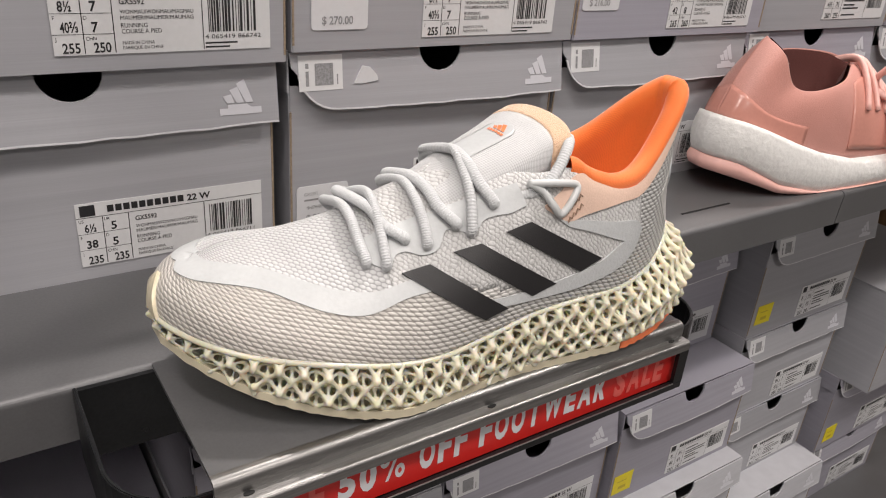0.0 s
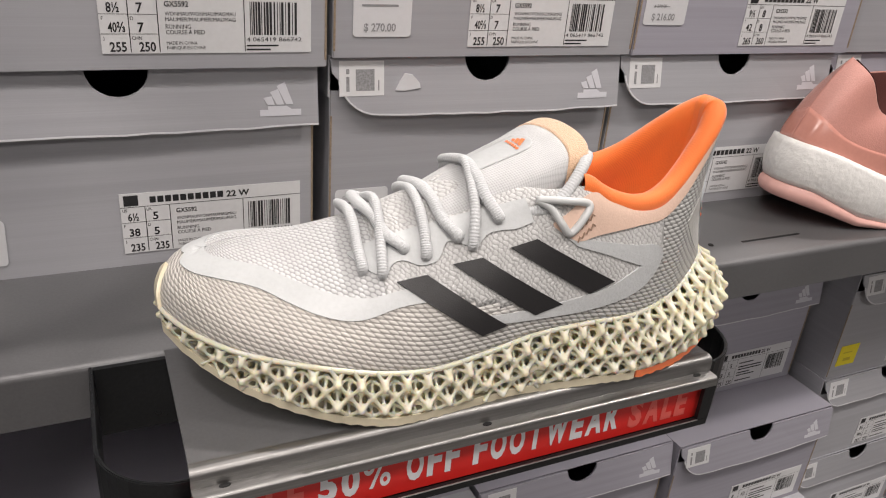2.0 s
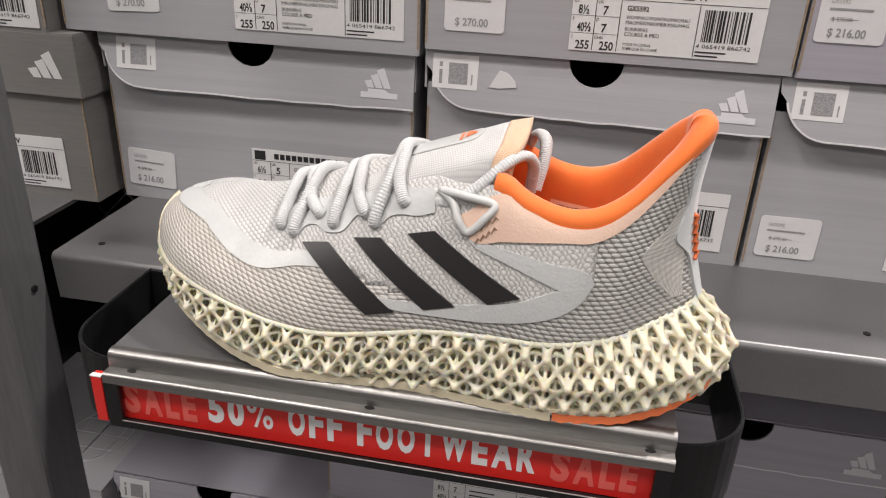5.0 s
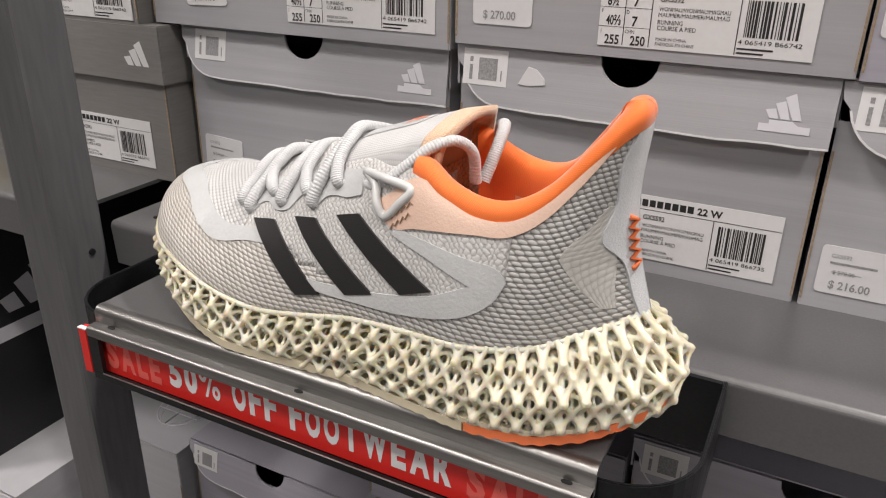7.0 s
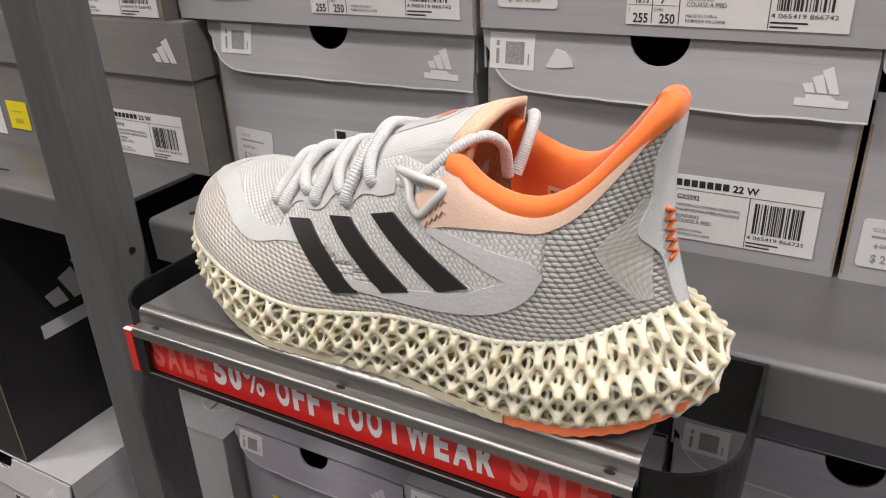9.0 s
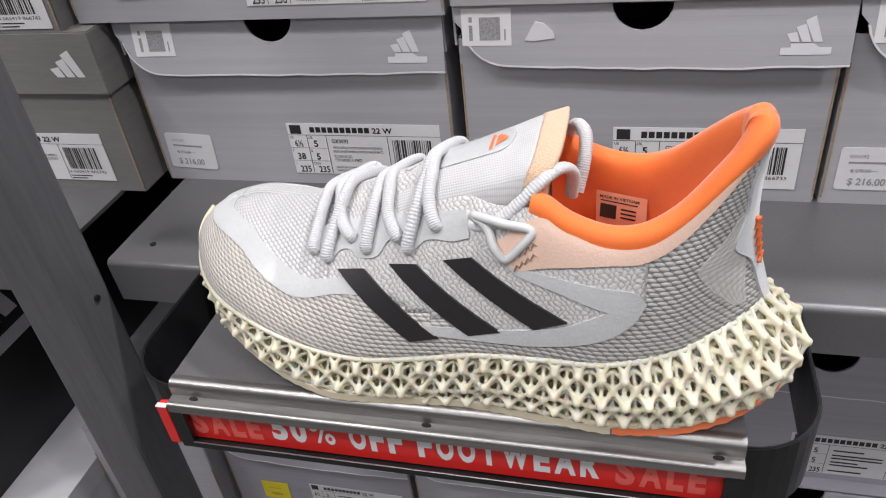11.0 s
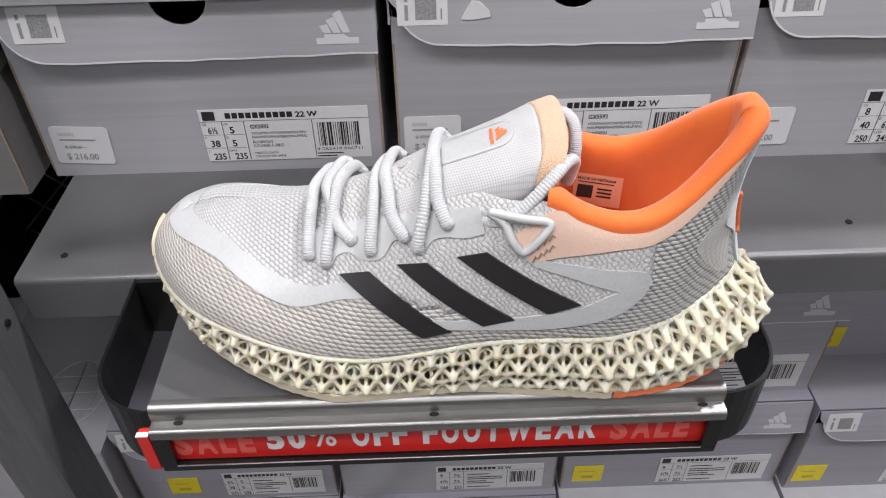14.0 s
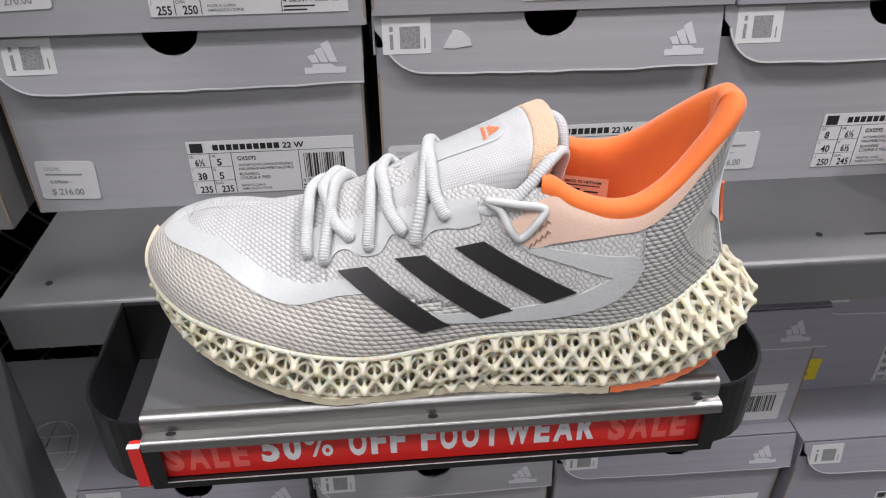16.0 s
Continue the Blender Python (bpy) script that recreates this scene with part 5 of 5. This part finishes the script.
# lumpy wall added behind the struts; its pale colour imitates light passing through resin
bm = bmesh.new()
rows = []
for k in range(KC * 4):
    rows.append([bm.verts.new(node(k / 4, t, 0.0125 + 0.0016 * math.sin(k * math.pi / 4) * math.sin(t * 22))) for t in np.linspace(0.0, 0.97, 13)])
for a, b in zip(rows, rows[1:] + rows[:1]):
    for j in range(12):
        bm.faces.new((a[j], b[j], b[j + 1], a[j + 1]))
part("lattice_core", bm, LATTICE_DEEP, shoe, "yellowish wall inside the lattice, coloured as if light shone through the resin", off=SHO, smooth=True)


def sole_piece(name, keep, material, label, lo=-0.0020, hi=0.0022):
    bm = bmesh.new()
    idx = [i for i in range(RN) if keep(BOT[i][0])]
    # rows across the sole from the outer to the inner side
    xs = sorted({round(float(BOT[i][0]), 4) for i in idx})
    xs = np.linspace(min(xs) + 0.0004, max(xs) - 0.0004, 70)
    n2 = int(np.argmax(BOT[:, 0]))
    n0 = int(np.argmin(BOT[:, 0]))
    A = BOT[n0:n2 + 1] if n0 < n2 else np.vstack([BOT[n0:], BOT[:n2 + 1]])
    B = BOT[n2:n0 + RN] if n0 < n2 else BOT[n2:n0 + 1]
    if n0 < n2:
        B = np.vstack([BOT[n2:], BOT[:n0 + 1]])
    B = B[::-1]
    A, B = A[np.argsort(A[:, 0], kind="stable")], B[np.argsort(B[:, 0], kind="stable")]
    rows = []
    for x in xs:
        ya, yb = np.interp(x, A[:, 0], A[:, 1]), np.interp(x, B[:, 0], B[:, 1])
        z = BOT_Z(x)
        up, dn = [], []
        for k in range(13):
            f = k / 12
            y = ya + (yb - ya) * f
            wob = 0.0004 * math.sin(x * 900) if k in (0, 12) else 0
            up.append(bm.verts.new((x, y, z + hi)))
            dn.append(bm.verts.new((x, y, z + lo + wob)))
        rows.append((up, dn))
    for (u0, d0), (u1, d1) in zip(rows, rows[1:]):
        for k in range(12):
            bm.faces.new((u0[k], u1[k], u1[k + 1], u0[k + 1]))
            bm.faces.new((d0[k], d0[k + 1], d1[k + 1], d1[k]))
        bm.faces.new((u0[0], d0[0], d1[0], u1[0]))
        bm.faces.new((u0[12], u1[12], d1[12], d0[12]))
    for u, d in (rows[0], rows[-1]):
        for k in range(12):
            bm.faces.new((u[k], u[k + 1], d[k + 1], d[k]))
    bmesh.ops.recalc_face_normals(bm, faces=bm.faces)
    return part(name, bm, material, shoe, label, off=SHO, smooth=False)


sole_piece("outsole_front", lambda x: x < 0.218, CREAM, "cream rubber outsole")
sole_piece("outsole_heel", lambda x: x >= 0.217, ORANGE_RUBBER, "orange rubber heel of the outsole")
sole_piece("sole_plate", lambda x: x >= 0.212, CREAM, "cream resin plate over the heel rubber", 0.0023, 0.0045)
# cream rubber bumper over the toe
for sd in ("lat", "med"):
    patch("toe_bumper", [(0.0, 0.75), (0.02, 0.60), (0.045, 0.30), (0.06, 0.05)], [(0.0, 0.0), (0.02, 0.0), (0.045, 0.0), (0.062, 0.0)], CREAM, "cream rubber toe bumper", 16, 8, 0.0016, sd, True)

# ---- the pink shoe further along the shelf ----
pink = thing("pink_running_shoe", "dusty pink running shoe with white pellet foam sole on the shelf", "shoe", (0.59, 0.165, Z0 + SHELF))
PO = (0.59, 0.165, SHELF)
PC = 0.165
P_LAT = [(0.738, 0.172, 0.030), (0.728, 0.143, 0.030), (0.705, 0.124, 0.029), (0.665, 0.113, 0.027), (0.615, 0.114, 0.028), (0.565, 0.119, 0.036), (0.515, 0.126, 0.051), (0.480, 0.137, 0.064), (0.461, 0.150, 0.070), (0.456, 0.165, 0.072)]
P_TOP = [(0.705, 0.170, 0.056), (0.700, 0.168, 0.063), (0.688, 0.166, 0.075), (0.665, 0.164, 0.091), (0.630, 0.157, 0.107), (0.590, 0.139, 0.0965), (0.545, 0.1365, 0.0915), (0.519, 0.1415, 0.0970), (0.508, 0.149, 0.121), (0.499, 0.165, 0.1345)]
P_MED = [(x, 2 * PC - y if x < 0.73 else y, z) for x, y, z in P_LAT]
P_MED[1], P_MED[2], P_MED[3] = (0.730, 0.196, 0.030), (0.708, 0.214, 0.029), (0.665, 0.220, 0.027)
P_TOPM = [(x, 2 * PC - y if i > 3 else y, z + {4: 0.004, 5: 0.019, 6: 0.022, 7: 0.012}.get(i, 0)) for i, (x, y, z) in enumerate(P_TOP)]
SHIFT = np.array((0.024, 0.002, 0.0))
PS = {"lat": (spline(P_LAT, 100) + SHIFT, spline(P_TOP, 100) + SHIFT), "med": (spline(P_MED, 100) + SHIFT, spline(P_TOPM, 100) + SHIFT)}


def pink_point(side, i, v, n=1.7):
    n = 1.7 - 0.5 * max(0.0, (i - 60) / 40)
    b, t = PS[side][0][i], PS[side][1][i]
    h = (1 - v ** n) ** (1 / n)
    p = t + (b - t) * h
    p[2] = b[2] + (t[2] - b[2]) * v
    return p


def pink_zone(name, material, label, keep, lift=0.0, sides=("lat", "med")):
    bm = bmesh.new()
    for side in sides:
        vs = {}
        for i in range(99):
            for j in range(24):
                if not keep(i, j):
                    continue
                f = []
                for ii, jj in ((i, j), (i + 1, j), (i + 1, j + 1), (i, j + 1)):
                    if (ii, jj) not in vs:
                        p = pink_point(side, ii, math.sin(jj / 24 * math.pi / 2))
                        p[1] += (-lift if side == "lat" else lift)
                        vs[(ii, jj)] = bm.verts.new(p)
                    f.append(vs[(ii, jj)])
                bm.faces.new(f if side == "med" else f[::-1])
    bmesh.ops.remove_doubles(bm, verts=bm.verts, dist=0.00005)
    ob = part(name, bm, material, pink, label, off=PO, smooth=True)
    ob.modifiers.new("thickness", "SOLIDIFY").thickness = 0.002
    return ob


pink_zone("upper", PINK, "dusty pink knit upper", lambda i, j: True)
pink_zone("heel_film", PINK_FILM, "glossy pink film round the heel", lambda i, j: i > 62 and j < 6, 0.0004)
pink_zone("cage", PINK_FILM, "glossy translucent pink lace cage", lambda i, j: 34 < i < 50 and 1 < j < 17, 0.0014, ("lat",))
# dark inside
bm = bmesh.new()
rows = []
for d, dz in ((0.075, -0.0005), (0.17, -0.012), (0.24, -0.040)):
    row = []
    for side, rng_ in (("lat", range(44, 100, 3)), ("med", range(97, 43, -3))):
        for i in rng_:
            p = PS[side][1][i]
            row.append(bm.verts.new((p[0] + (0.575 - p[0]) * d, p[1] + (PC - p[1]) * d, p[2] + dz)))
    rows.append(row)
for a, b in zip(rows, rows[1:]):
    for k in range(len(a)):
        bm.faces.new((a[k], a[(k + 1) % len(a)], b[(k + 1) % len(a)], b[k]))
bm.faces.new(rows[-1])
part("lining", bm, DARK_LINING, pink, "dark inside of the shoe", off=PO, smooth=True)


def pink_sole(name, material, label, low, high, flare, i0=0, i1=99):
    """A closed wall of the sole between two heights (functions of x), rounded outwards."""
    bm = bmesh.new()
    ring = [PS["lat"][0][i] for i in range(i0, i1 + 1)] + [PS["med"][0][i] for i in range(i1 - 1, max(i0, 1) - 1, -1)]
    c = np.mean(ring, axis=0)
    levels = []
    for k in range(9):
        f = k / 8
        row = []
        for p in ring:
            o = p[:2] - np.array((min(max(p[0], 0.49), 0.70), PC))
            o = o / (np.linalg.norm(o) + 1e-9)
            g = flare * (0.35 + 0.65 * math.sin(math.pi * (0.15 + 0.75 * f)))
            row.append(bm.verts.new((p[0] + o[0] * g, p[1] + o[1] * g, low(p[0]) + (high(p) - low(p[0])) * f)))
        levels.append(row)
    n = len(ring)
    for a, b in zip(levels, levels[1:]):
        for k in range(n):
            bm.faces.new((a[k], a[(k + 1) % n], b[(k + 1) % n], b[k]))
    bm.faces.new(levels[0][::-1]), bm.faces.new(levels[-1])
    bmesh.ops.recalc_face_normals(bm, faces=bm.faces)
    return part(name, bm, material, pink, label, off=PO, smooth=True)


SOLE_LOW = lambda x: SHELF + float(np.interp(x, [0.47, 0.49, 0.53, 0.58, 0.73, 0.77], [0.037, 0.031, 0.012, 0.001, 0.001, 0.014]))
BASE_LOW = lambda x: SHELF + float(np.interp(x, [0.47, 0.49, 0.53, 0.56, 0.73, 0.77], [0.024, 0.018, 0.004, 0.0, 0.0, 0.012]))
pink_sole("foam_midsole", FOAM, "white pellet foam midsole", SOLE_LOW, lambda p: p[2] + 0.001, 0.009)
pink_sole("outsole", PINK_SOLE, "pale pink rubber outsole", BASE_LOW, lambda p: SOLE_LOW(p[0]) + 0.0005, 0.008)
# laces and the bow
for k in range(4):
    x = 0.652 + 0.013 * k
    i = int(np.argmin(abs(PS["lat"][1][:, 0] - x)))
    a, b = pink_point("lat", i, 0.55), pink_point("med", i, 0.55)
    t = PS["lat"][1][i]
    part("lace", tube(bmesh.new(), spline([a + np.array((0, -0.002, 0.001)), (a + t) / 2 + np.array((0.002, -0.004, 0.008)), t + np.array((0.004, 0, 0.005)), (b + t) / 2 + np.array((0.004, 0.004, 0.008)), b], 24), 0.0028, 8, flat=1.4), PINK_SOLE, pink, "pink lace", off=PO, smooth=True)
for pts in ([(0.676, 0.150, 0.088), (0.668, 0.128, 0.112), (0.672, 0.118, 0.120), (0.680, 0.116, 0.105), (0.682, 0.126, 0.085), (0.679, 0.140, 0.078)],
            [(0.677, 0.130, 0.074), (0.672, 0.114, 0.060), (0.668, 0.106, 0.040), (0.674, 0.104, 0.024), (0.681, 0.106, 0.034), (0.682, 0.115, 0.055), (0.680, 0.130, 0.074)],
            [(0.664, 0.136, 0.086), (0.672, 0.124, 0.080), (0.682, 0.120, 0.073), (0.690, 0.122, 0.070)],
            [(0.685, 0.126, 0.078), (0.692, 0.112, 0.055), (0.694, 0.105, 0.030), (0.690, 0.102, 0.014)]):
    part("bow_loop", tube(bmesh.new(), spline(pts, 30), 0.0026, 8, flat=1.4), PINK_SOLE, pink, "pink lace bow", off=PO, smooth=True)
